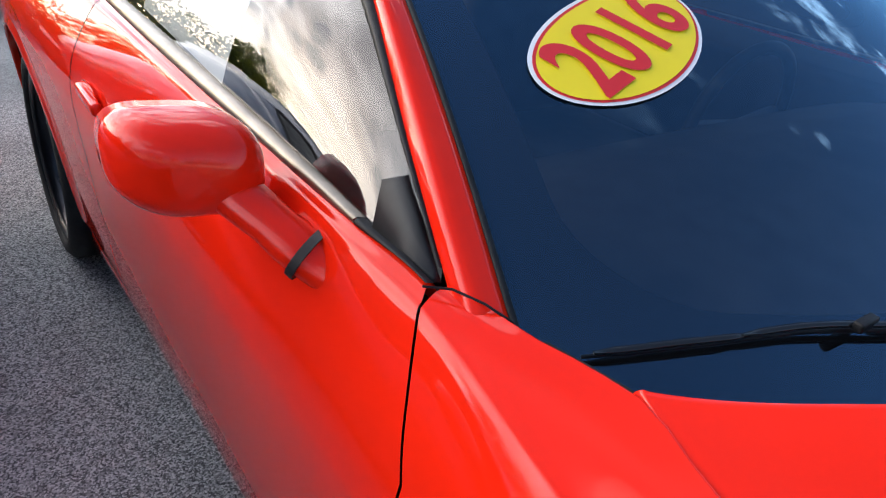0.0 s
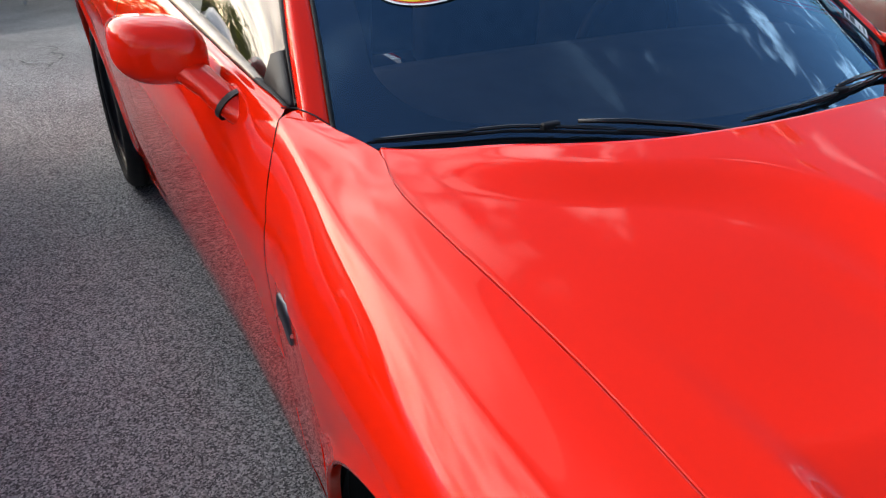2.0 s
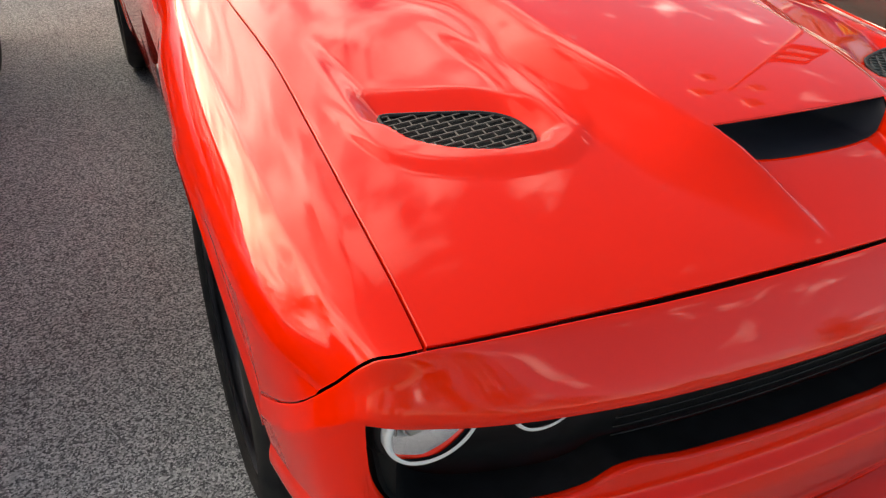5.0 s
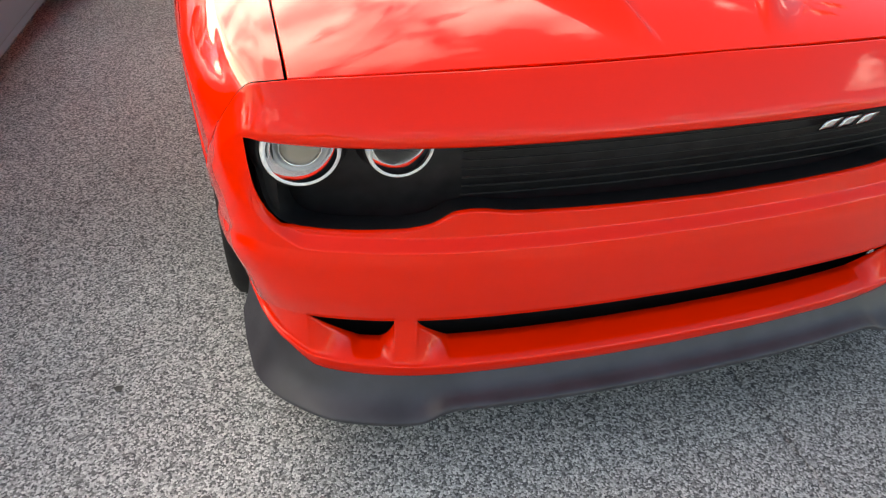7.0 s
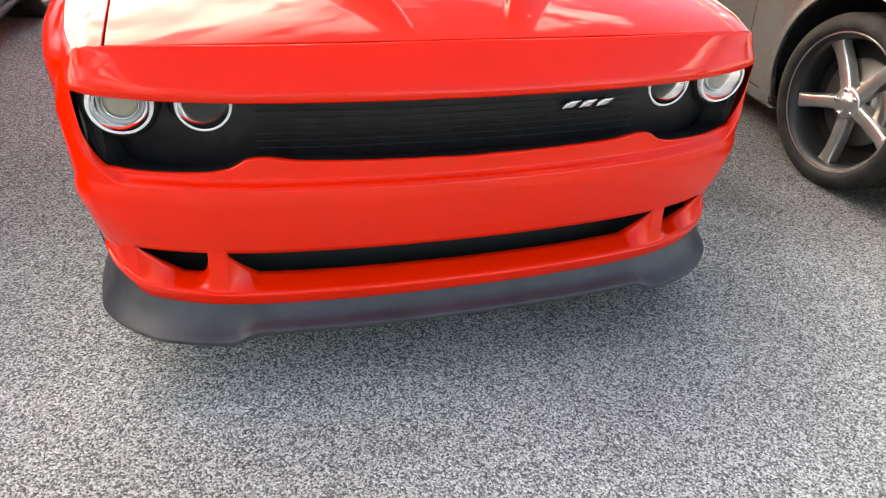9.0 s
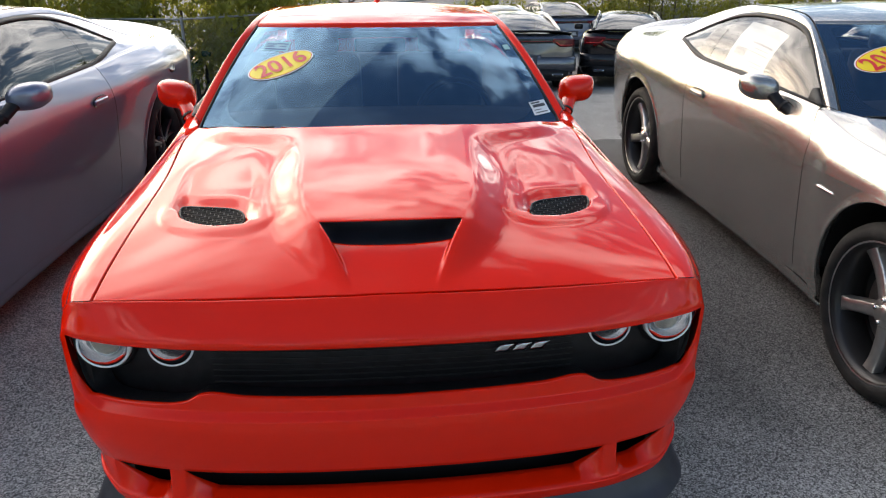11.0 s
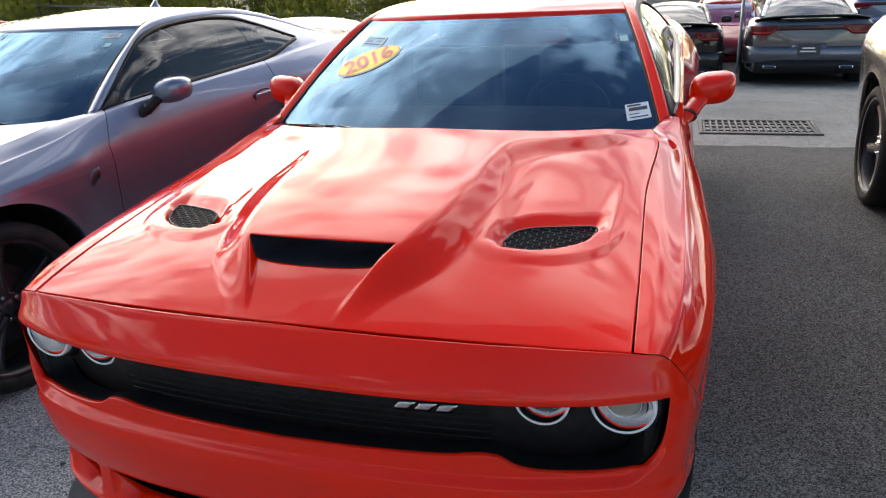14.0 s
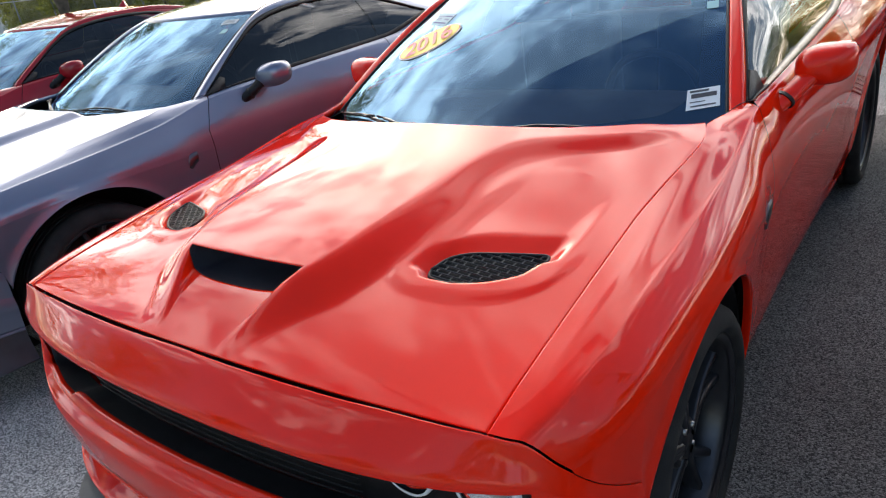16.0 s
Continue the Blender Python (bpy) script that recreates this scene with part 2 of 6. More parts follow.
def asphalt(name="asphalt", shade=1.0, size=215, from_y=None):
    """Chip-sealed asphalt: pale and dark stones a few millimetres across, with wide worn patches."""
    m = shader(name, (0.1, 0.1, 0.1), 0.9, 0, 0, 0.12)
    n, l = m.node_tree.nodes, m.node_tree.links
    b = n["Principled BSDF"]
    co = n.new("ShaderNodeTexCoord")
    vo = n.new("ShaderNodeTexVoronoi")
    vo.inputs["Scale"].default_value = size
    vo.inputs["Randomness"].default_value = 1.0
    l.new(co.outputs["Object"], vo.inputs["Vector"])
    sep = n.new("ShaderNodeSeparateColor")
    l.new(vo.outputs["Color"], sep.inputs[0])
    ra = n.new("ShaderNodeValToRGB")
    e = ra.color_ramp.elements
    e[0].position, e[0].color = 0.0, (0.08, 0.08, 0.085, 1)
    e[1].position, e[1].color = 1.0, (0.68, 0.675, 0.66, 1)
    for p, c in ((0.26, 0.17), (0.52, 0.335), (0.78, 0.50)):
        k = e.new(p)
        k.color = (c, c * 0.99, c * 0.98, 1)
    l.new(sep.outputs[0], ra.inputs[0])
    big = n.new("ShaderNodeTexNoise")
    big.inputs["Scale"].default_value, big.inputs["Detail"].default_value = 0.9, 5
    l.new(co.outputs["Object"], big.inputs["Vector"])
    mr = n.new("ShaderNodeMapRange")
    mr.inputs[1].default_value, mr.inputs[2].default_value = 0.3, 0.7
    mr.inputs[3].default_value, mr.inputs[4].default_value = 0.78 * shade, 1.18 * shade
    l.new(big.outputs[0], mr.inputs[0])
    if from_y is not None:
        # painted shade: worn darkens the colour from from_y backwards, with a ragged edge
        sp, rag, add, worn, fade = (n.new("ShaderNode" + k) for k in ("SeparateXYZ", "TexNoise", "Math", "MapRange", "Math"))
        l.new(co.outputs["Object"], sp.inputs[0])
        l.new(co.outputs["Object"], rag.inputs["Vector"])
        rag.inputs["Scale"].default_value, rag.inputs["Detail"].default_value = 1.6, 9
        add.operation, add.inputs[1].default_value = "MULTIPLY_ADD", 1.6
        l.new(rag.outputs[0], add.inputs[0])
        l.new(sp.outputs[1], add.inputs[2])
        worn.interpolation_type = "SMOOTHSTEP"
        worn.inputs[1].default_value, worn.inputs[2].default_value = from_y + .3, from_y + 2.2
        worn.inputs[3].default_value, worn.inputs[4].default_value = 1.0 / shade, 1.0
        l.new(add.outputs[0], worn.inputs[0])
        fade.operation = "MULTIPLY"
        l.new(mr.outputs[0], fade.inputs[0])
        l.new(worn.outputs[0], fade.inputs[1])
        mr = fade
    mx = n.new("ShaderNodeMix")
    mx.data_type, mx.blend_type = "RGBA", "MULTIPLY"
    mx.inputs[0].default_value = 1.0
    l.new(ra.outputs[0], mx.inputs[6])
    l.new(mr.outputs[0], mx.inputs[7])
    l.new(mx.outputs[2], b.inputs["Base Color"])
    bp = n.new("ShaderNodeBump")
    bp.inputs["Strength"].default_value, bp.inputs["Distance"].default_value = 0.8, 0.004
    inv = n.new("ShaderNodeMath")
    inv.operation = "SUBTRACT"
    inv.inputs[0].default_value = 1.0
    l.new(vo.outputs["Distance"], inv.inputs[1])
    l.new(inv.outputs[0], bp.inputs["Height"])
    l.new(bp.outputs[0], b.inputs["Normal"])
    return m


# the far ground's shade is put into its colour, beyond about y = 5
ASPHALT = asphalt("asphalt", 0.75, 215, 5.0)
# dark asphalt, with the shade between the cars put into its colour
SHADEDASPHALT = asphalt("coarse_shaded_asphalt", 0.40, 215, 0.10)
STAIN = shader("oil_stain", (0.03, 0.03, 0.032), 0.6)
LEAF = vary(shader("leaves", (0.06, 0.10, 0.025), 0.55), (0.035, 0.06, 0.014), (0.11, 0.15, 0.035), 1.2, 5)


def translucent(m, colour, share):
    """Lets light through thin leaves."""
    n, l = m.node_tree.nodes, m.node_tree.links
    tr, mix = n.new("ShaderNodeBsdfTranslucent"), n.new("ShaderNodeMixShader")
    tr.inputs["Color"].default_value = (*colour, 1)
    mix.inputs[0].default_value = share
    l.new(n["Principled BSDF"].outputs[0], mix.inputs[1])
    l.new(tr.outputs[0], mix.inputs[2])
    l.new(mix.outputs[0], n["Material Output"].inputs[0])
    return m


translucent(LEAF, (0.22, 0.27, 0.04), 0.4)
BARK = vary(shader("bark", (0.09, 0.07, 0.05), 0.9), (0.05, 0.04, 0.03), (0.13, 0.10, 0.075), 6, 5, 0.6, 40)


# ---- building blocks ----
def part(name, bm, material, parent, label="", smooth=True):
    """One mesh object from a bmesh, under a thing or under a part."""
    me = bpy.data.meshes.new(name)
    bm.to_mesh(me)
    bm.free()
    for p in me.polygons:
        p.use_smooth = smooth
    me.materials.append(material)
    ob = new(name, me)
    ob.parent = parent
    if label:
        ob["label"] = label
    return ob


def thing(name, label, category, group="", kind="", at=None):
    e = new(name)
    e.empty_display_size = 0.1
    if at is not None:
        e.matrix_world = at
    return tagged(e, label, category, group, kind)


def curve(*knots):
    """A smooth monotone curve through (t, value) knots; flat past its ends."""
    k = np.array(knots, float)
    t, v = k[:, 0], k[:, 1]
    h, s = np.diff(t), np.diff(v) / np.diff(t)
    m = np.zeros(len(t))
    m[0], m[-1] = s[0], s[-1]
    for i in range(1, len(t) - 1):
        if s[i - 1] * s[i] > 0:
            a, b = 2 * h[i] + h[i - 1], h[i] + 2 * h[i - 1]
            m[i] = (a + b) / (a / s[i - 1] + b / s[i])

    def f(x):
        x = np.clip(np.asarray(x, float), t[0], t[-1])
        i = np.clip(np.searchsorted(t, x, "right") - 1, 0, len(t) - 2)
        q = (x - t[i]) / h[i]
        return ((1 + 2 * q) * (1 - q) ** 2 * v[i] + q * (1 - q) ** 2 * h[i] * m[i]
                + q * q * (3 - 2 * q) * v[i + 1] + q * q * (q - 1) * h[i] * m[i + 1])
    return f


def spline(points, n):
    """n + 1 points on a Catmull-Rom curve through the given points (any dimension)."""
    p = np.array(points, float)
    p = np.vstack([2 * p[0] - p[1], p, 2 * p[-1] - p[-2]])
    out = []
    for t in np.linspace(0, len(points) - 1, n + 1):
        i = min(int(t), len(points) - 2)
        q = t - i
        a, b, c, d = p[i:i + 4]
        out.append(0.5 * (2 * b + (c - a) * q + (2 * a - 5 * b + 4 * c - d) * q * q + (3 * b - a - 3 * c + d) * q ** 3))
    return np.array(out)


def grid(bm, rows, skip=None, flip=False):
    """Quads over rows of points; skip(i, j) leaves a quad out."""
    vs = [[bm.verts.new(p) for p in r] for r in rows]
    for i in range(len(vs) - 1):
        for j in range(len(vs[i]) - 1):
            if skip and skip(i, j):
                continue
            q = [vs[i][j], vs[i][j + 1], vs[i + 1][j + 1], vs[i + 1][j]]
            bm.faces.new(q[::-1] if flip else q)
    return vs


def tidy(bm, up=None):
    """Weld, drop empty faces; up(point) gives a way that the normals should face."""
    bmesh.ops.remove_doubles(bm, verts=bm.verts, dist=0.0004)
    bmesh.ops.dissolve_degenerate(bm, edges=bm.edges, dist=0.0002)
    loose = [v for v in bm.verts if not v.link_faces]
    bmesh.ops.delete(bm, geom=loose, context="VERTS")
    bmesh.ops.recalc_face_normals(bm, faces=bm.faces)
    bm.normal_update()
    if up:
        s = sum(f.normal.dot(Vector(up(f.calc_center_median()))) * f.calc_area() for f in bm.faces)
        if s < 0:
            bmesh.ops.reverse_faces(bm, faces=bm.faces)
    return bm


def mirrored(bm):
    """Add the other half across x = 0."""
    g = bmesh.ops.duplicate(bm, geom=bm.verts[:] + bm.edges[:] + bm.faces[:])
    new_v = [e for e in g["geom"] if isinstance(e, bmesh.types.BMVert)]
    for v in new_v:
        v.co.x = -v.co.x
    bmesh.ops.reverse_faces(bm, faces=[e for e in g["geom"] if isinstance(e, bmesh.types.BMFace)])
    bmesh.ops.remove_doubles(bm, verts=bm.verts, dist=0.0004)
    return bm


def flipped(bm):
    """A copy of the mesh on the other side of x = 0."""
    c = bm.copy()
    for v in c.verts:
        v.co.x = -v.co.x
    bmesh.ops.reverse_faces(c, faces=c.faces)
    return c


def box(bm, lo, hi, bevel=0.0, segments=2):
    r = bmesh.ops.create_cube(bm, size=1)
    c, s = (Vector(lo) + Vector(hi)) / 2, Vector(hi) - Vector(lo)
    for v in r["verts"]:
        v.co = Vector((v.co.x * s.x, v.co.y * s.y, v.co.z * s.z)) + c
    if bevel:
        es = list({e for v in r["verts"] for e in v.link_edges})
        bmesh.ops.bevel(bm, geom=es, offset=bevel, segments=segments, affect="EDGES", profile=0.6)
    return bm


def lathe(bm, profile, segs=48, axis="x", centre=(0, 0, 0), arc=None):
    """Turn (radius, along) pairs round an axis."""
    rows = []
    for k in range(segs + 1):
        a = 2 * math.pi * k / segs
        ca, sa = math.cos(a), math.sin(a)
        if axis == "x":
            rows.append([(centre[0] + h, centre[1] + r * ca, centre[2] + r * sa) for r, h in profile])
        elif axis == "y":
            rows.append([(centre[0] + r * ca, centre[1] + h, centre[2] + r * sa) for r, h in profile])
        else:
            rows.append([(centre[0] + r * ca, centre[1] + r * sa, centre[2] + h) for r, h in profile])
    grid(bm, rows)
    bmesh.ops.remove_doubles(bm, verts=bm.verts, dist=0.0002)
    return bm


def tube(bm, pts, radius, segs=8, flat=1.0):
    """A round (or flattened) bar along points."""
    pts = [Vector(p) for p in pts]
    rows = []
    for i, p in enumerate(pts):
        d = (pts[min(i + 1, len(pts) - 1)] - pts[max(i - 1, 0)]).normalized()
        side = d.cross(Vector((0, 0, 1)))
        side = side.normalized() if side.length > 1e-4 else Vector((1, 0, 0))
        upw = side.cross(d).normalized()
        r = radius[i] if isinstance(radius, (list, tuple)) else radius
        rows.append([p + side * r * math.cos(a) + upw * r * flat * math.sin(a) for a in np.linspace(0, 2 * math.pi, segs + 1)])
    vs = grid(bm, rows)
    for r in (vs[0], vs[-1]):
        bm.faces.new(r[:-1])
    bmesh.ops.remove_doubles(bm, verts=bm.verts, dist=0.0001)
    return bm


def thick(ob, t, offset=-1.0):
    s = ob.modifiers.new("thickness", "SOLIDIFY")
    s.thickness, s.offset = t, offset
    return ob


# ---- the coupe: lines of its body, in metres from the ground and its middle plane; the nose is at y = 0.13 ----
FRONT_AXLE, REAR_AXLE, HUB_Z, ARCH_R = 1.00, 3.946, 0.370, 0.450
outline = spline([(0, .13), (.2, .133), (.4, .145), (.55, .163), (.68, .19), (.785, .225), (.868, .272), (.922, .335), (.950, .43), (.960, .55), (.963, .70)], 400)
outline_s = np.concatenate([[0], np.cumsum(np.linalg.norm(np.diff(outline, axis=0), axis=1))])
U_END = 1.205


def nose(u, z, d):
    """A point on the nose: arc length u from the middle, height z, inset d."""
    x, y = np.interp(u, outline_s, outline[:, 0]), np.interp(u, outline_s, outline[:, 1])
    x2, y2 = np.interp(u + .02, outline_s, outline[:, 0]), np.interp(u + .02, outline_s, outline[:, 1])
    x1, y1 = np.interp(max(u - .02, 0), outline_s, outline[:, 0]), np.interp(max(u - .02, 0), outline_s, outline[:, 1])
    tx, ty = x2 - x1, y2 - y1
    k = math.hypot(tx, ty)
    nx, ny = ty / k, -tx / k
    if u < .02:
        nx = 0
    return (x - nx * d if u > 0 else 0.0, y - ny * d + .012, z + .013)


UK = (0, .55, .79, .876, .962, 1.06, 1.32)
level = lambda zs, ds: (curve(*zip(UK, zs)), curve(*zip(UK, ds)))
NOSE_A = level((.884, .880, .877, .871, .806, .715, .53), (.115, .10, .068, .046, .038, .033, .018))
NOSE_A2 = level((.852, .85, .846, .84, .782, .692, .52), (.083, .073, .050, .036, .031, .029, .016))
NOSE_B0 = level((.800, .801, .803, .805, .755, .668, .51), (.038, .035, .027, .019, .024, .026, .014))
NOSE_B = level((.781, .782, .785, .789, .745, .658, .505), (.036, .034, .027, .018, .023, .026, .014))
GRILLE_END = .893
grille_low = curve((0, .628), (.4, .638), (.485, .648), (.515, .645), (.565, .620), (.62, .611), (.74, .608), (.80, .611), (.84, .620), (.866, .640), (.882, .675), (.8905, .725), (.8935, .79))
grille_inset = curve((0, .03), (.55, .032), (.79, .027), (.86, .020), (.894, .018))
NOSE_E = level((.55, .555, .56, .56, .545, .51, .44), (0, 0, 0, .004, .020, .032, .020))
NOSE_F = level((.47, .47, .47, .47, .46, .44, .38), (.006, .006, .007, .016, .036, .048, .034))
NOSE_G = level((.405, .408, .412, .405, .385, .36, .33), (.018, .018, .022, .036, .056, .066, .050))
NOSE_I = level((.296, .298, .312, .335, .348, .345, .325), (.000, .000, .012, .034, .058, .068, .054))
NOSE_J = level((.258, .260, .268, .302, .325, .33, .31), (.012, .012, .026, .048, .068, .076, .060))
MID_END, SIDE_IN, SIDE_OUT = .588, .632, .81


def intake_open(u):
    """How far the lower intakes are open at u, 0 to 1."""
    if u < MID_END:
        return min(1, max(0, (MID_END - u) / .07) ** .6)
    if SIDE_IN < u < SIDE_OUT:
        return min(1, ((u - SIDE_IN) / .025) ** .6, ((SIDE_OUT - u) / .10) ** .8)
    return 0.0


def smooth(a, b, x):
    q = min(1, max(0, (x - a) / (b - a)))
    return q * q * (3 - 2 * q)


def fascia():
    us = np.unique(np.round(np.concatenate([np.linspace(0, U_END, 90), np.linspace(.46, .62, 24), np.linspace(.80, .895, 30), np.linspace(.50, .545, 14),
                                            np.linspace(.62, .65, 10), np.linspace(.70, .76, 14), [GRILLE_END, MID_END, SIDE_IN, SIDE_OUT]]), 4))
    bm = bmesh.new()
    top, low, mid = [], [], []
    at = lambda lv, u: (float(lv[0](u)), float(lv[1](u)))
    for u in us:
        a, a2, b0, b = at(NOSE_A, u), at(NOSE_A2, u), at(NOSE_B0, u), at(NOSE_B, u)
        e, f, g, i, j = at(NOSE_E, u), at(NOSE_F, u), at(NOSE_G, u), at(NOSE_I, u), at(NOSE_J, u)
        opened = u < GRILLE_END - 1e-6
        c = min(float(grille_low(u)), b[0]) if opened else b[0]
        fade = min(1.0, max(0.0, (GRILLE_END - u) / .03))
        col = spline([(a[0] - .05, a[1] + .010), (a[0] - .006, a[1] + .0035), a, a2, b0, b], 25)
        col = [nose(u, z, d) for z, d in col]
        col += [nose(u, b[0] - .006 * fade, b[1] + .005 * fade), nose(u, b[0] - .006 * fade, b[1] + .016 * fade)]
        top.append(col)
        # above the bumper's face a narrow shelf steps back, and a steep band goes on up to the opening
        zc, dc = e[0] + .024, e[1] + .0045
        out = smooth(.74, GRILLE_END, u)
        head, deep = .650 + (b[0] - .650) * out, .029 + (b[1] - dc - .029) * out
        shelf = zc + .010 + .035 * smooth(.79, .87, u) + .11 * smooth(.85, .95, u)
        share = .84 * (1 - smooth(.87, .945, u))
        ledge = lambda z: (z, dc + deep * ((1 - share) * (z - zc) / (head - zc) + share * smooth(shelf - .009, shelf + .010, z)))
        rim = [ledge(z) for z in c + (zc - c) * np.linspace(0, 1, 34)]
        c = rim[0]
        e2 = (e[0] - .03, e[1] + .001)
        col = ([(c[0] + .001, c[1] + .012 * fade)] if opened else [c]) + rim[:-1] + list(spline([rim[-1], e, e2, f, g], 24))
        col = [nose(u, c[0] - .004 * fade, c[1] + .018 * fade)] + [nose(u, z, d) for z, d in col]
        o = intake_open(u)
        low.append(col + [nose(u, g[0] + .004 * o, g[1] + .016 * o)])
        # below the slot a red ledge slopes forward to the lip
        h = (g[0] - .086 * o, g[1] + .004 + .034 * o)
        col = spline([h, (h[0] * .5 + (i[0] + .006) * .5, h[1] * .5 + (i[1] + .010) * .5), (i[0] + .006, i[1] + .008), i, (i[0] - .010, i[1] + .001), ((i[0] + j[0]) / 2, i[1] + .004), j], 22)
        mid.append([nose(u, h[0] - .004 * o, h[1] + .016 * o)] + [nose(u, z, d) for z, d in col] + [nose(u, j[0], j[1] + .04)])
    for cols in (top, low, mid):
        grid(bm, cols)
    tidy(bm, lambda p: (p.x * .4, -1, 0.1))
    return mirrored(bm)


def grille_panel(inset, z0, z1, u_end, n=60):
    bm = bmesh.new()
    rows = [[nose(u, z, inset + .02 * abs((z - .69) / .1)) for z in np.linspace(z0, z1, 6)] for u in np.linspace(0, u_end, n)]
    grid(bm, rows)
    tidy(bm, lambda p: (0, -1, 0))
    return mirrored(bm)


def grille_surround():
    """Black inner faces of the grille opening, above and below."""
    bm = bmesh.new()
    us = np.linspace(0, GRILLE_END - .002, 90)
    grid(bm, [[nose(u, float(NOSE_B[0](u)) - .006, float(NOSE_B[1](u)) + .016), nose(u, float(NOSE_B[0](u)) + .01, .115)] for u in us])
    grid(bm, [[nose(u, min(float(grille_low(u)), float(NOSE_B[0](u))) - .004, float(grille_inset(u)) + .018), nose(u, min(float(grille_low(u)), .77) - .02, .115)] for u in us])
    tidy(bm)
    return mirrored(bm)


def splitter():
    """The black chin spoiler: a concave sweep out to a thin lower edge, with a step on either side."""
    bm = bmesh.new()
    step = curve((0, .205), (.50, .205), (.53, .20), (.575, .182), (.60, .18), (1.32, .18))
    out = curve((0, -.045), (.5, -.045), (.60, -.055), (.74, -.045), (.85, -.014), (.95, .014), (1.05, .034), (1.32, .05))
    cols = []
    for u in np.unique(np.concatenate([np.linspace(0, U_END, 80), np.linspace(.48, .62, 20)])):
        j, b, o = (float(NOSE_J[0](u)), float(NOSE_J[1](u))), float(step(u)), float(out(u))
        col = spline([(j[0] + .004, j[1] + .008), (j[0] * .45 + b * .55, j[1] * .55 + o * .45 + .006), (b + .016, o + .004), (b + .009, o), (b, o + .003)], 14)
        cols.append([nose(u, z, d) for z, d in col] + [nose(u, b + .002, .12)])
    grid(bm, cols)
    tidy(bm, lambda p: (p.x * .4, -1, 0.1))
    return mirrored(bm)


# sides: the widest line, the crest of the fender, and the line where hood or glass begins
wide_x = curve((.34, .905), (.5, .944), (.7, .955), (1.02, .960), (1.45, .948), (1.8, .924), (2.3, .918), (2.8, .928), (3.4, .954), (4.0, .965), (4.5, .94), (4.95, .85), (5.1, .77))
wide_z = curve((.34, .81), (.5, .805), (.7, .818), (1.02, .828), (1.5, .815), (2.0, .80), (2.8, .81), (3.3, .845), (4.0, .87), (5.1, .85))
crest_x = curve((.31, .846), (.45, .864), (.7, .868), (1.06, .866), (1.4, .862), (1.6, .854), (1.80, .845), (1.93, .856), (2.4, .858), (3.1, .852), (3.5, .850), (4.0, .84), (4.6, .81), (5.1, .70))
crest_z = curve((.31, .876), (.45, .902), (.7, .930), (1.06, .953), (1.4, .978), (1.6, 1.002), (1.80, 1.036), (1.93, 1.046), (2.4, 1.053), (3.1, 1.06), (3.5, 1.078), (4.0, 1.085), (5.1, 1.05))
hood_x = curve((.29, .775), (.5, .774), (.76, .769), (1.02, .764), (1.15, .769), (1.33, .781), (1.42, .785), (1.47, .781), (1.52, .768), (1.55, .758))
hood_z = lambda y: .888 + .1045 * (y - .29) + .0203 * (1 - math.exp(-(y - .29) / .14))
inner_x = curve((.29, .780), (.5, .779), (.76, .774), (1.02, .769), (1.15, .774), (1.33, .786), (1.42, .790), (1.47, .786), (1.52, .773), (1.555, .763), (1.62, .772), (1.69, .790), (1.80, .80))
inner_z = lambda y: hood_z(min(y, 1.55))
tuck = curve((.18, .085), (.25, .06), (.35, .042), (.5, .026), (.65, .012), (.74, .004), (.80, 0))


def side_low(y, z):
    return float(wide_x(y)) - float(tuck(z + .80 - float(wide_z(y))))


def sill_z(y):
    """Lower edge of the side panels, with both wheel arches."""
    z = .205
    for c in (FRONT_AXLE, REAR_AXLE):
        if abs(y - c) < ARCH_R:
            z = HUB_Z + math.sqrt(ARCH_R ** 2 - (y - c) ** 2)
    return z


def side_ys(y0, y1, n):
    ys = [np.linspace(y0, y1, n)]
    for c in (FRONT_AXLE, REAR_AXLE):
        a = [c + ARCH_R * math.cos(t) for t in np.linspace(0, math.pi, 33)]
        ys.append(np.array([v for v in a + [c - ARCH_R - .0008, c + ARCH_R + .0008] if y0 < v < y1]))
    return np.unique(np.round(np.concatenate(ys), 5))


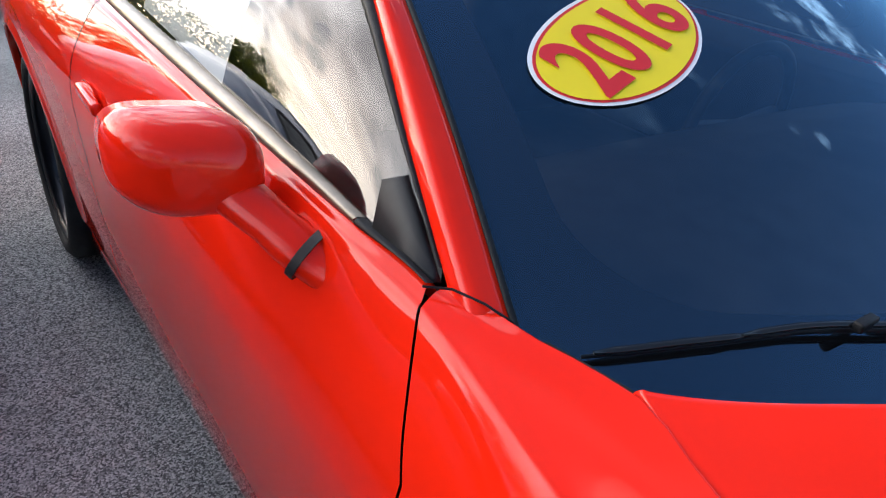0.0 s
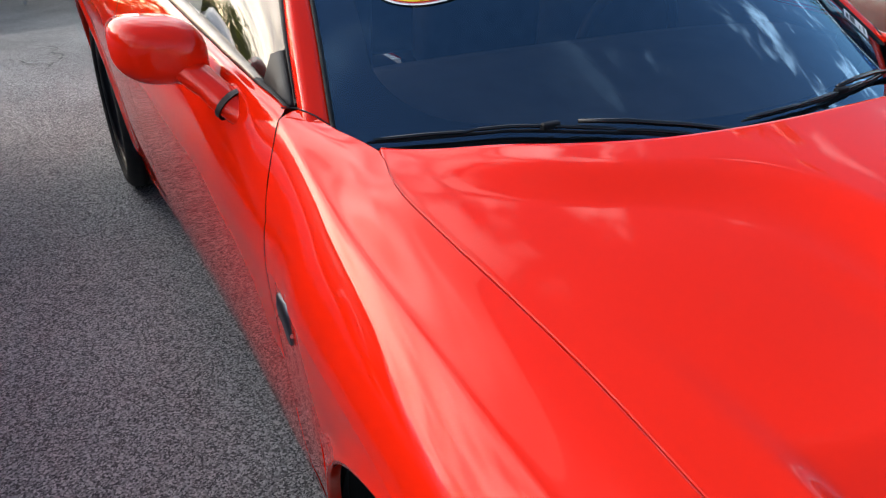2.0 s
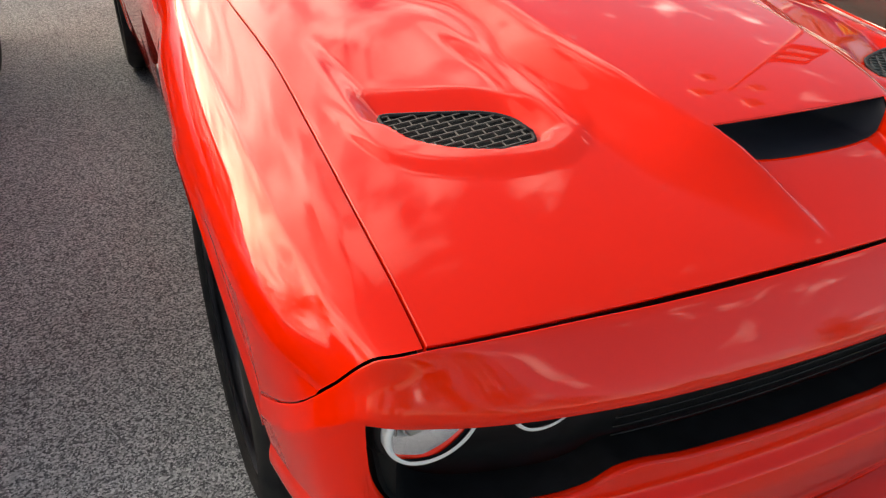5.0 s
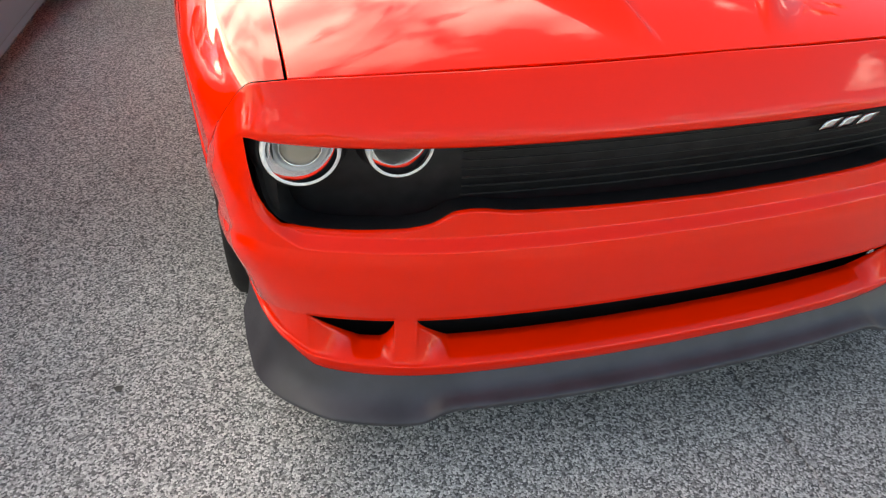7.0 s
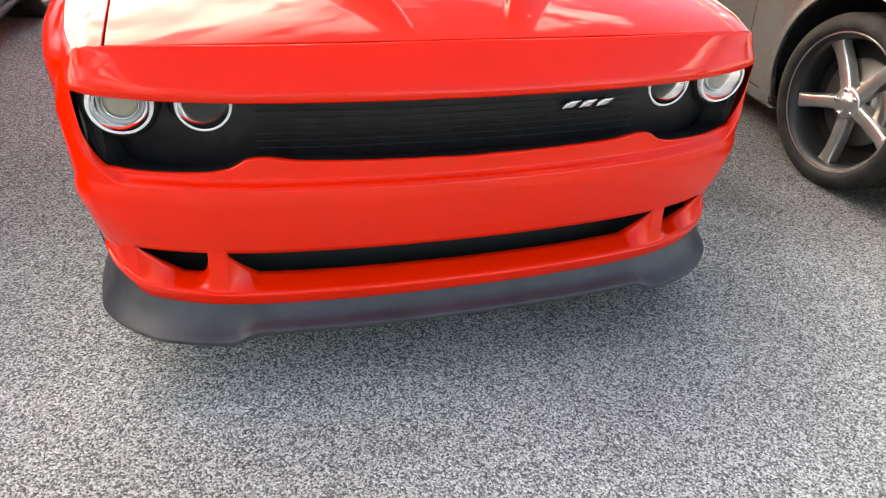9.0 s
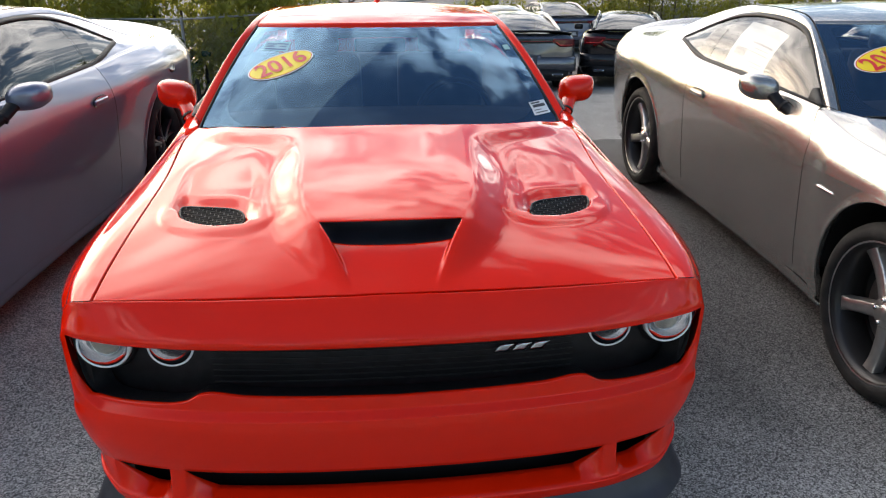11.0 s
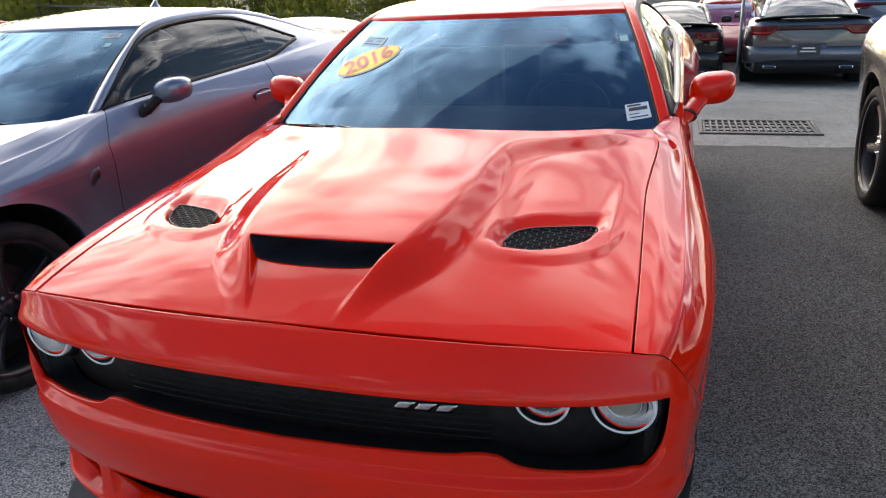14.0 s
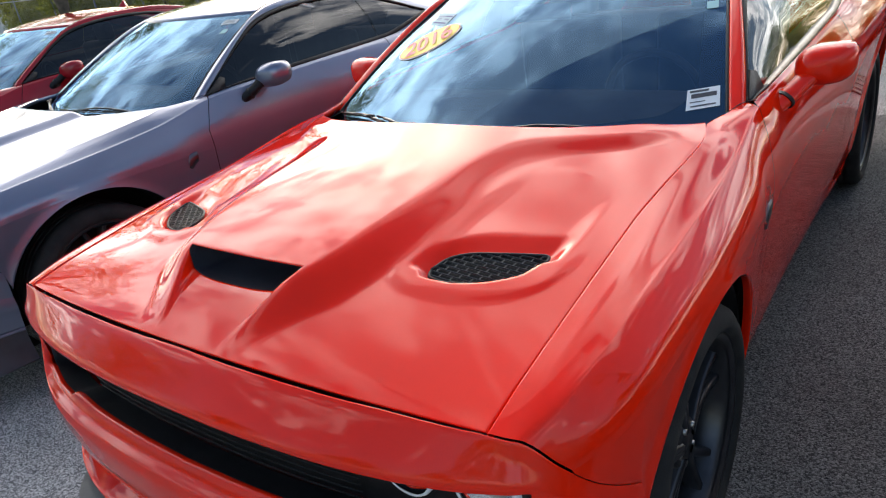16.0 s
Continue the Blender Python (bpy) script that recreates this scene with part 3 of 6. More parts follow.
def side_panel(y0, y1, bottom=None, inner=True, n=40, y_top=None, follow=False):
    """A side panel from its lower edge over the widest line and the crest to the hood or glass line."""
    bm = bmesh.new()
    low, up = [], []
    if follow:
        run = [nose(u, float(NOSE_A[0](u)), float(NOSE_A[1](u))) for u in np.linspace(.99, U_END, 20)]
        seam_x, seam_y, seam_z = np.array(run).T
        y0 = seam_y[0] + .004
        us = np.interp(np.linspace(0, 1, 37), (0, .55, .75, 1), (.99, .93, .875, .822))
        edge = np.array([nose(u, float(NOSE_A[0](u)) + .002, float(NOSE_A[1](u)) + .003) for u in us]) + np.array((0, .005, 0))
        drop = edge[0] - np.array((float(wide_x(y0)), y0, float(wide_z(y0))))
    pull = lambda y: max(0, 1 - (y - y0) / (y1 - y0) / .22) ** 2
    rim_gap = lambda y, z: min(math.hypot(y - c, z - HUB_Z) for c in (FRONT_AXLE, REAR_AXLE)) - ARCH_R
    flare = lambda y, z: .010 * max(0, 1 - max(0, rim_gap(y, z)) / .045) ** 1.5 if z > HUB_Z - .05 else 0
    for y in side_ys(y0, y1, n):
        zb = max(sill_z(y), bottom(y) if bottom else 0)
        zc = float(wide_z(y))
        if follow and y < seam_y[-1]:
            zb = float(np.interp(y, seam_y, seam_z)) + .004
            dx = float(np.interp(y, seam_y, seam_x)) - side_low(y, zb)
        else:
            dx = 0
        zs = np.linspace(min(zb, zc), zc, 16)
        if follow:
            p = pull(y)
            zs = np.linspace(zb, max(zb, zc + drop[2] * p), 16)
            col = [(side_low(y, z) + flare(y, z) + dx * (1 - q) + drop[0] * p * q, y + drop[1] * p * q, z) for z, q in zip(zs, np.linspace(0, 1, 16))]
        else:
            col = [(side_low(y, z) + flare(y, z), y, z) for z in zs]
        col = [(col[0][0] - .024, y, zb + .004), (col[0][0] - .008, y, zb)] + col
        low.append(col)
    for s in (np.linspace(0, 1, n) ** (1.5 if follow else 1)):
        yw = y0 + s * (y1 - y0)
        yc = (y_top[0] if y_top else y0) + s * ((y_top[1] if y_top else y1) - (y_top[0] if y_top else y0))
        yh = (y_top[2] if y_top else y0) + s * ((y_top[3] if y_top else y1) - (y_top[2] if y_top else y0))
        w = (float(wide_x(yw)), yw, float(wide_z(yw)))
        w0 = (side_low(yw, w[2] - .06), yw, w[2] - .06)
        c = (float(crest_x(yc)), yc, float(crest_z(yc)))
        h = (float(inner_x(yh)), yh, float(inner_z(yh)))
        if not inner:
            h = (c[0] - .02, yc, c[2] + .008)
        w_, c_ = np.array(w), np.array(c)
        arc = [w_ + (c_ - w_) * np.array((q ** 2.3, q, q)) for q in (.25, .5, .75)]
        arc.append(w_ + (c_ - w_) * np.array((.93 ** 2.3, .93, .955)))
        col = np.array([w] + list(spline([w] + arc + [c, tuple((c_ + h) / 2 + (0, 0, .004)), h], 36)[1:]))
        if follow:
            if s == 0:
                shift = edge - col
            col = col + shift * max(0, 1 - s / .22) ** 2
        col[:, 0] += [flare(p[1], p[2]) for p in col]
        col = np.vstack([col[:-1], col[-1] * .8 + col[-2] * .2, col[-1], col[-1] + np.array((.001, 0, -.02))])
        up.append(col)
    grid(bm, low)
    grid(bm, up)
    bmesh.ops.remove_doubles(bm, verts=bm.verts, dist=0.0004)
    return tidy(bm, lambda p: (1, 0, .3))


def fender():
    bm = side_panel(.39, 1.789, None, True, 60, (.325, 1.789, .296, 1.789), True)
    return bm


def rake(bm):
    """Leans the gap between fender and door forward below the belt."""
    for v in bm.verts:
        lean = smooth(1.43, 1.76, v.co.y) * (1 - smooth(1.83, 2.6, v.co.y)) * min(1, max(0, (1.045 - v.co.z) / .15)) ** .8
        v.co.y -= .098 * lean
    return bm


def hood_front(x):
    return .263 + .043 * (abs(x) / .775) ** 2.2


def hood_rear(x):
    return 1.258 + .277 * (abs(x) / .744) ** 2.9


SCOOP_X = .203
scoop_lip = lambda x: .486 + .006 * (abs(x) / SCOOP_X) ** 2
scoop_low = lambda x: scoop_lip(x) - .050 * math.sqrt(max(0, 1 - (abs(x) / SCOOP_X) ** 2.8))
# crest of the raised middle, and its reach down the flank
dome_edge = curve((.25, .118), (.30, .128), (.36, .148), (.43, .178), (.49, .206), (.62, .242), (.82, .268), (1.0, .284), (1.15, .300), (1.4, .31))
dome_high = lambda y: .054 * smooth(.275, .50, y) * (1 - .66 * smooth(.50, 1.27, y))
dome_flank = curve((.25, .06), (.30, .07), (.48, .125), (.8, .130), (1.1, .125), (1.4, .12))
# heat extractor: front and rear edge of the mesh, inner and outer wall
vent_front = curve((.42, .640), (.44, .622), (.50, .626), (.56, .648), (.61, .683), (.64, .718), (.66, .770), (.70, .80))
vent_rear = curve((.42, .66), (.45, .702), (.49, .734), (.55, .760), (.61, .783), (.655, .803), (.70, .815))
wall_in = curve((.50, .395), (.62, .385), (.83, .388), (1.03, .415), (1.2, .44))
wall_out = curve((.50, .690), (.80, .688), (.92, .694), (1.06, .708), (1.2, .735))
pod_front = curve((.34, .60), (.38, .555), (.44, .533), (.53, .543), (.63, .585), (.69, .645), (.725, .74), (.76, .90))


def soft_min(a, b, r):
    h = max(0, r - abs(a - b)) / r
    return min(a, b) - h * h * r * .25


def hood_height(x, y, style):
    """Height of the hood: crown, raised middle with the scoop, raised rear edge and two heat extractors."""
    ax = abs(x)
    y0, y1 = hood_front(x), hood_rear(x)
    q = (y - y0) / (y1 - y0)
    edge_y = .29 + q * (1.55 - .29)
    z = float(hood_z(edge_y))
    xe = float(hood_x(edge_y))
    z += (.008 + (.046 if style == 'scoop' else .034) * math.sin(math.pi / 2 * min(1, 1.12 * max(0, q) ** .8)) * (1 if style == 'scoop' else 1 - .6 * smooth(.6, 1, q))) * (1 - min(1, ax / xe) ** 2)
    if style != "scoop":
        w = .30 + .10 * q
        return z + .028 * (1 - smooth(w - .05, w + .05, ax)) * smooth(.03, .35, q)
    xc, high = float(dome_edge(y)), float(dome_high(y))
    # beside the crest the flank falls to the field; at the back it turns outward along the cowl
    lateral = (ax - xc) / float(dome_flank(y))
    behind = (y1 - .018 - .055 * (1 - min(1, ax / .75) ** 2) - y) / .105
    k = min(1, max(0, soft_min(lateral, behind, 1.1) if y > .85 else lateral))
    rise = 1 - smooth(0, 1, k)
    wide = min(1, max(0, lateral))
    high = high + (.017 * smooth(.95, 1.2, y) * (1 - smooth(.60, .75, ax)) - high) * smooth(0, 1, wide * .9) * smooth(.85, 1.05, y)
    dome = high * rise
    floor = .012 * smooth(.28, .44, y)
    lip, low = scoop_lip(min(ax, SCOOP_X)), scoop_low(min(ax, SCOOP_X))
    if ax < SCOOP_X and y < lip - 1e-6:
        in_y = 1.0 if y <= low + 1e-6 else 1 - (y - low) / (lip - low)
        wall = 1 - smooth(xc - .020, xc - .004, ax)
        dome = dome + (floor - dome) * wall * in_y
    z += dome
    # heat extractor: a raised surround with a rounded front, and a ramp that falls forward between two walls to the mesh
    wi, wo = float(wall_in(y)), float(wall_out(y))
    across = smooth(wi - .002, wi + .060, ax) * (1 - smooth(wo - .044, wo + .004, ax))
    yf, yr = float(vent_front(ax)), float(vent_rear(ax))
    fade = 1 - smooth(.66, .92, y)
    pod = smooth(0, .055, y - float(pod_front(ax))) * smooth(xc + .02, wi - .005, ax) * (1 - smooth(wo + .004, wo + .050, ax))
    z += .005 * pod * fade
    deep = .008 * (1 - smooth(.84, 1.16, y)) + .016 * (1 - smooth(0, 1, (y - yr) / .085))
    z -= deep * across * smooth(yf - .020, yf - .002, y)
    return z


def hood(style):
    bm = bmesh.new()
    fine = style == "scoop"
    e = np.concatenate([np.linspace(0, SCOOP_X, 44), np.linspace(SCOOP_X, .7746, 120 if fine else 60)[1:]])
    rows = []
    for x in e:
        xs_in = min(x, SCOOP_X)
        low, lip = scoop_low(xs_in), scoop_lip(xs_in)
        f0, f1 = hood_front(x) + .0065, hood_rear(x)
        ys = np.concatenate([np.linspace(f0, low, 28), np.linspace(low, lip, 7)[1:], np.linspace(lip, f1, 150 if fine else 70)[1:]])
        ys[1] = f0 + .002
        r = []
        for y in ys:
            q = (y - hood_front(x)) / (hood_rear(x) - hood_front(x))
            xe = float(hood_x(.29 + q * 1.26)) / .775
            r.append((x * xe, y, hood_height(x * xe, y, style)))
        rows.append([(r[0][0], r[0][1] + .012, r[0][2] - .02), (r[0][0], r[0][1] + .001, r[0][2] - .003)] + r
                    + [(r[-1][0], r[-1][1] + .006, r[-1][2] - .006), (r[-1][0], r[-1][1] + .002, r[-1][2] - .025)])
    last = rows[-1]
    rows.insert(-1, [(p[0] - .002, p[1], p[2] + .0001) for p in last])
    rows.append([(p[0] + .002, p[1], p[2] - .003) for p in last])
    rows.append([(p[0] + .001, p[1], p[2] - .022) for p in last])
    grid(bm, rows, (lambda i, j: i < 43 and 2 + 28 <= j + 1 < 2 + 34) if fine else None)
    tidy(bm, lambda p: (0, 0, 1))
    return mirrored(bm)


# glass and roof
screen_y0 = lambda x: 1.385 + .305 * (abs(x) / .785) ** 2
screen_z0 = lambda x: .998 + .012 * (abs(x) / .785) ** 2
screen_y1 = lambda x: 2.145 + .215 * (abs(x) / .60) ** 2
screen_z1 = lambda x: 1.375 - .013 * (abs(x) / .60) ** 2


def screen_point(k, v):
    """Windscreen: k across from -1 to 1, v up from 0 to 1."""
    x0, x1 = .783 * k, .602 * k
    x = x0 + (x1 - x0) * v
    y = screen_y0(x0) + (screen_y1(x1) - screen_y0(x0)) * v
    z = screen_z0(x0) + (screen_z1(x1) - screen_z0(x0)) * v
    bow = .022 * math.sin(math.pi * v)
    return Vector((x, y - bow * .36, z + bow * .93))


def windscreen():
    bm = bmesh.new()
    grid(bm, [[screen_point(k, v) for v in np.linspace(-.13, 1, 21)] for k in np.linspace(-1, 1, 33)])
    return tidy(bm, lambda p: (0, -.5, 1))


# rail: outer edge of the pillar and roof; panel edge: its inner edge
rail = spline([(.820, 1.765, 1.034), (.774, 1.935, 1.14), (.702, 2.165, 1.272), (.655, 2.335, 1.340), (.632, 2.58, 1.374), (.625, 2.9, 1.375), (.632, 3.2, 1.355), (.662, 3.55, 1.280), (.710, 3.9, 1.172), (.760, 4.18, 1.100)], 72)
panel = spline([tuple(screen_point(1.0, v) + Vector((.007, .002, .004))) for v in (0, .33, .67, 1)] + [(.572, 2.56, 1.402), (.555, 2.9, 1.408), (.56, 3.22, 1.388), (.595, 3.55, 1.306), (.640, 3.9, 1.190), (.68, 4.14, 1.112)], 72)
roof_z = curve((2.1, 1.378), (2.4, 1.418), (2.8, 1.432), (3.1, 1.415), (3.3, 1.385))


def pillar():
    """The body-coloured frame from the screen pillar over the roof rail to the rear quarter."""
    bm = bmesh.new()
    rows = []
    for a, b in zip(rail, panel):
        m = (a + b) / 2 + np.array((.012, 0, .012))
        dn = a + np.array((-.012, .008, -.016))
        rows.append([b + np.array((-.006, .004, -.022))] + list(spline([b, m, a], 8)) + [dn])
    grid(bm, rows)
    return tidy(bm, lambda p: (1, 0, 1))


def roof():
    bm = bmesh.new()
    rows = []
    for k in np.linspace(-1, 1, 31):
        r = []
        for v in np.linspace(0, 1, 23):
            i = 24 + v * 24
            e = panel[int(i)] + (panel[min(int(i) + 1, 72)] - panel[int(i)]) * (i - int(i))
            x = e[0] * .99 * k
            yc = 2.155 + (3.30 - 2.155) * v
            y = yc + (e[1] - yc) * k * k
            z = float(roof_z(yc)) + .012 * (1 - abs(2 * v - 1)) + (e[2] + .002 - float(roof_z(yc)) - .012 * (1 - abs(2 * v - 1))) * k * k
            r.append((x, y, z))
        r = [(r[0][0], r[0][1] + .004, r[0][2] - .016)] + r + [(r[-1][0], r[-1][1] - .004, r[-1][2] - .016)]
        rows.append(r)
    grid(bm, rows)
    return tidy(bm, lambda p: (0, 0, 1))


def rear_glass():
    bm = bmesh.new()
    rows = []
    for k in np.linspace(-1, 1, 21):
        rows.append([((.553 + (.655 - .553) * v) * k, 3.30 + .77 * v - .05 * k * k * (1 - v), 1.388 - .278 * v - .012 * k * k + .045 * math.sin(math.pi * v)) for v in np.linspace(0, 1, 13)])
    grid(bm, rows)
    return tidy(bm, lambda p: (0, 0, 1))


def side_glass_point(y, v, inset=.0):
    a = np.array([np.interp(y, rail[:, 1], rail[:, k]) for k in (0, 1, 2)])
    b = np.array((float(crest_x(y)) - .018, y, float(crest_z(y)) + .012))
    p = b + (a - b) * v
    bow = .032 * math.sin(math.pi * v) * min(1.0, (a[2] - b[2]) / .27) ** 2
    return (p[0] + bow - inset, p[1], p[2])


glass_low = curve((1.8, .03), (3.12, .035), (3.30, .09), (3.50, .24), (3.62, .36))
glass_high = curve((1.8, .95), (2.85, .95), (3.10, .90), (3.35, .72), (3.62, .38))


def side_glass(y0, y1):
    bm = bmesh.new()
    rows = []
    for y in np.linspace(y0, y1, 34):
        lo, hi = float(glass_low(y)), float(glass_high(y))
        rows.append([side_glass_point(y, lo + (hi - lo) * v, .006) for v in np.linspace(0, 1, 9)])
    grid(bm, rows)
    return tidy(bm, lambda p: (1, 0, .5))


def edge_trim(which, y0, y1, proud, width):
    """Strip along the lower or upper edge of the side glass."""
    bm = bmesh.new()
    rows = []
    f, sg = (glass_low, -1) if which == "low" else (glass_high, 1)
    for y in np.linspace(y0, y1, 50):
        v0, v1 = float(f(y)) - .012 * sg, float(f(y)) + width * sg
        a, b = np.array(side_glass_point(y, v0)), np.array(side_glass_point(y, v1))
        o = np.array((proud, 0, proud * .3))
        rows.append([a - o, a + o * .7, a * .5 + b * .5 + o, b + o * .6, b - o])
    grid(bm, rows)
    return tidy(bm, lambda p: (1, 0, .3))


def quarter_filler():
    """Body panel round and behind the quarter window, up to the rail."""
    bm = bmesh.new()
    up, low = [], []
    for y in np.linspace(2.70, 4.18, 44):
        hi, lo = (float(glass_high(y)), float(glass_low(y))) if y < 3.62 else (.37, .37)
        up.append([side_glass_point(y, hi + (1 - hi) * v, .002) for v in np.linspace(0, 1, 8)])
        low.append([side_glass_point(y, -.04 + (lo + .04) * v, .002) for v in np.linspace(0, 1, 6)])
    grid(bm, up)
    grid(bm, low)
    return tidy(bm, lambda p: (1, 0, .5))


TAIL_Y = 4.86
tail_plan = spline([(0, 5.115), (.35, 5.105), (.60, 5.07), (.76, 5.01), (.85, 4.94), (.89, TAIL_Y)], 40)
tail_bulge = curve((.24, -.14), (.34, -.05), (.5, .01), (.70, .015), (.80, .0), (.84, -.012), (.95, .0), (1.02, -.02), (1.08, -.07))


def tail():
    bm = bmesh.new()
    cols = []
    edge, top = float(wide_x(TAIL_Y)), float(crest_z(TAIL_Y))
    for px, py in tail_plan:
        k = px / .89
        col = []
        for z in np.linspace(.24, top + .02 * (1 - k), 30):
            zw = float(wide_z(TAIL_Y))
            side = side_low(TAIL_Y, z) if z < zw else edge + (float(crest_x(TAIL_Y)) - edge) * min(1, (z - zw) / (top - zw)) ** 2.3
            col.append((k * side, py + float(tail_bulge(z)) * (1 - k ** 6), z))
        cols.append(col)
    grid(bm, cols)
    tidy(bm, lambda p: (0, 1, 0))
    return mirrored(bm)


def deck():
    bm = bmesh.new()
    rows = []
    for k in np.linspace(-1, 1, 25):
        r = []
        for v in np.linspace(0, 1, 20):
            yc = 4.08 + .96 * v
            y = min(yc, yc - .18 * abs(k) ** 3 * v)
            xe, ze = float(crest_x(y)) - .016, float(crest_z(y)) + .006
            r.append((xe * k, y, ze + (1.112 - ze) * (1 - k * k) + .045 * smooth(.84, 1.0, v) * (1 - .5 * k ** 4)))
        rows.append(r)
    grid(bm, rows)
    return tidy(bm, lambda p: (0, 0, 1))


def inner_shell():
    """Dark structure just inside the panels, so that the joints read as dark gaps, with the arches left open."""
    bm = bmesh.new()
    rows = []
    for y in np.linspace(.46, 4.85, 90):
        lo = max(.26, sill_z(y) + .03)
        rows.append([(side_low(y, z) - .03, y, z) for z in np.linspace(lo, float(wide_z(y)), 7)]
                    + [(float(crest_x(y)) - .022, y, float(crest_z(y)) - .02), (min(float(inner_x(y)), .79) - .03 if y < 1.8 else .74, y, (float(inner_z(y)) if y < 1.8 else float(crest_z(y))) - .022)])
    grid(bm, rows)
    front = []
    for y in np.linspace(.30, 1.42, 24):
        q = (y - .3) / 1.12
        front.append([(.77 * k, y, float(hood_z(.3 + q * 1.2)) - .045) for k in np.linspace(0, 1, 12)])
    grid(bm, front)
    belly = [[(.78 * k, y, .20) for k in np.linspace(0, 1, 4)] for y in (.25, .64, 1.48, 3.58, 4.43, 4.9)]
    grid(bm, belly, lambda i, j: i in (1, 3) and j == 2)
    seam = [[nose(u, z, .14) for z in np.linspace(.22, .84, 5)] for u in np.linspace(0, 1.0, 20)]
    grid(bm, seam)
    tidy(bm)
    return mirrored(bm)


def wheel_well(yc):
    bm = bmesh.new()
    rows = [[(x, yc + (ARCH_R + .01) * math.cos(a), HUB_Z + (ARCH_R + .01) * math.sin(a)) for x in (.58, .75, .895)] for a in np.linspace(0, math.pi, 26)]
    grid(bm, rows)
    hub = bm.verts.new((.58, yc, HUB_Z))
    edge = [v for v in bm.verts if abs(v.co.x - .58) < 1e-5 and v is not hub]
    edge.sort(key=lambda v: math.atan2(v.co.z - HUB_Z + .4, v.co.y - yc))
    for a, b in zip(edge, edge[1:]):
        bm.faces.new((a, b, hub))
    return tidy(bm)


def wheel(kind, parent, x, y, side):
    """One wheel with tyre, rim, spokes, hub, brake disc and caliper; side is +1 or -1 along x."""
    s = side
    R, r, w = .370, .293, .135
    tyre = bmesh.new()
    prof = [(r, -w * .82), (r + .008, -w * .95), (r + .025, -w), (R - .028, -w * .97), (R - .008, -w * .86), (R, -w * .7)] + [(R - h, k + q) for k in (-.06, -.02, .02, .06) for h, q in ((0, -.005), (.006, -.004), (.006, .004), (0, .005))] + [(R, w * .7), (R - .008, w * .86), (R - .028, w * .97), (r + .025, w), (r + .008, w * .95), (r, w * .82)]
    lathe(tyre, prof, 56, "x", (x, y, HUB_Z))
    ty = part("tyre", tyre, TYRE, parent, "worn black rubber tyre")
    dark, face = (RIMBLACK, RIMBLACK) if kind == "black" else (RIMDARK, RIMSILVER)
    rim = bmesh.new()
    lathe(rim, [(r, -w * .8 * s), (r - .012, -w * .7 * s), (r - .03, 0), (r - .025, w * .6 * s), (r - .008, w * .8 * s), (r + .006, w * .86 * s), (r + .006, w * .80 * s)], 56, "x", (x, y, HUB_Z))
    part("rim", rim, dark if kind == "black" else RIMDARK, parent)
    lip = bmesh.new()
    lathe(lip, [(r - .014, w * .80 * s), (r - .006, w * .875 * s), (r + .004, w * .885 * s), (r + .007, w * .86 * s)], 56, "x", (x, y, HUB_Z))
    part("rim_lip", lip, dark, parent)
    if kind != "black":
        edge = bmesh.new()
        lathe(edge, [(r - .005, w * .874 * s), (r - .002, w * .888 * s), (r + .002, w * .889 * s), (r + .004, w * .880 * s)], 56, "x", (x, y, HUB_Z))
        part("polished_edge", edge, face, parent)
    # black disc behind the spokes, standing in for the shade in their pockets
    back = bmesh.new()
    lathe(back, [(0, -.03 * s), (.268, -.03 * s)], 40, "x", (x, y, HUB_Z))
    part("wheel_shade_disc", back, VOID, parent)
    disc = bmesh.new()
    lathe(disc, [(.06, .0), (.06, .022 * s), (.09, .022 * s), (.09, .012 * s), (.185, .012 * s), (.185, -.012 * s)], 40, "x", (x, y, HUB_Z))
    part("brake_disc", disc, DISC, parent)
    cal = bmesh.new()
    rows = [[(x + h * s, y + q * math.cos(a), HUB_Z + q * math.sin(a)) for q, h in ((.13, .02), (.135, .05), (.195, .05), (.20, .02), (.20, -.02))] for a in np.linspace(2.5, 3.7, 10)]
    grid(cal, rows)
    part("brake_caliper", tidy(cal, lambda p: (s, 0, 0)), CALIPER if kind == "black" else DISC, parent)
    for k in range(5):
        a0 = math.pi * (.5 if kind == "black" else .7) + k * 2 * math.pi / 5
        sp = bmesh.new()

        def arm(a_in, a_out, w_in, w_out, lift):
            rows = []
            for q in np.linspace(0, 1, 8):
                rad = .04 + (r - .006 - .04) * q
                a = a_in + (a_out - a_in) * q
                hw = w_in + (w_out - w_in) * q
                h = (w * .62 + lift * (1 - q) - .03 * math.sin(math.pi * q) * .4)
                d, t = Vector((0, math.cos(a), math.sin(a))), Vector((0, -math.sin(a), math.cos(a)))
                c = Vector((x, y, HUB_Z)) + d * rad
                o = Vector((s, 0, 0))
                rows.append([c - t * hw * 1.15 + o * (h - .045), c - t * hw + o * (h - .008), c - t * hw * .75 + o * h, c + t * hw * .75 + o * h, c + t * hw + o * (h - .008), c + t * hw * 1.15 + o * (h - .045)])
            grid(sp, rows)
        if kind == "black":
            arm(a0 - .05, a0 - .20, .013, .012, .0)
            arm(a0 + .05, a0 + .20, .013, .012, .0)
        else:
            arm(a0, a0, .030, .028, -.012)
            arm(a0 - .03, a0 - .085, .006, .012, -.020)
            arm(a0 + .03, a0 + .085, .006, .012, -.020)
        part("spoke", tidy(sp, lambda p: (s, 0, 0)), face, parent)
    hub = bmesh.new()
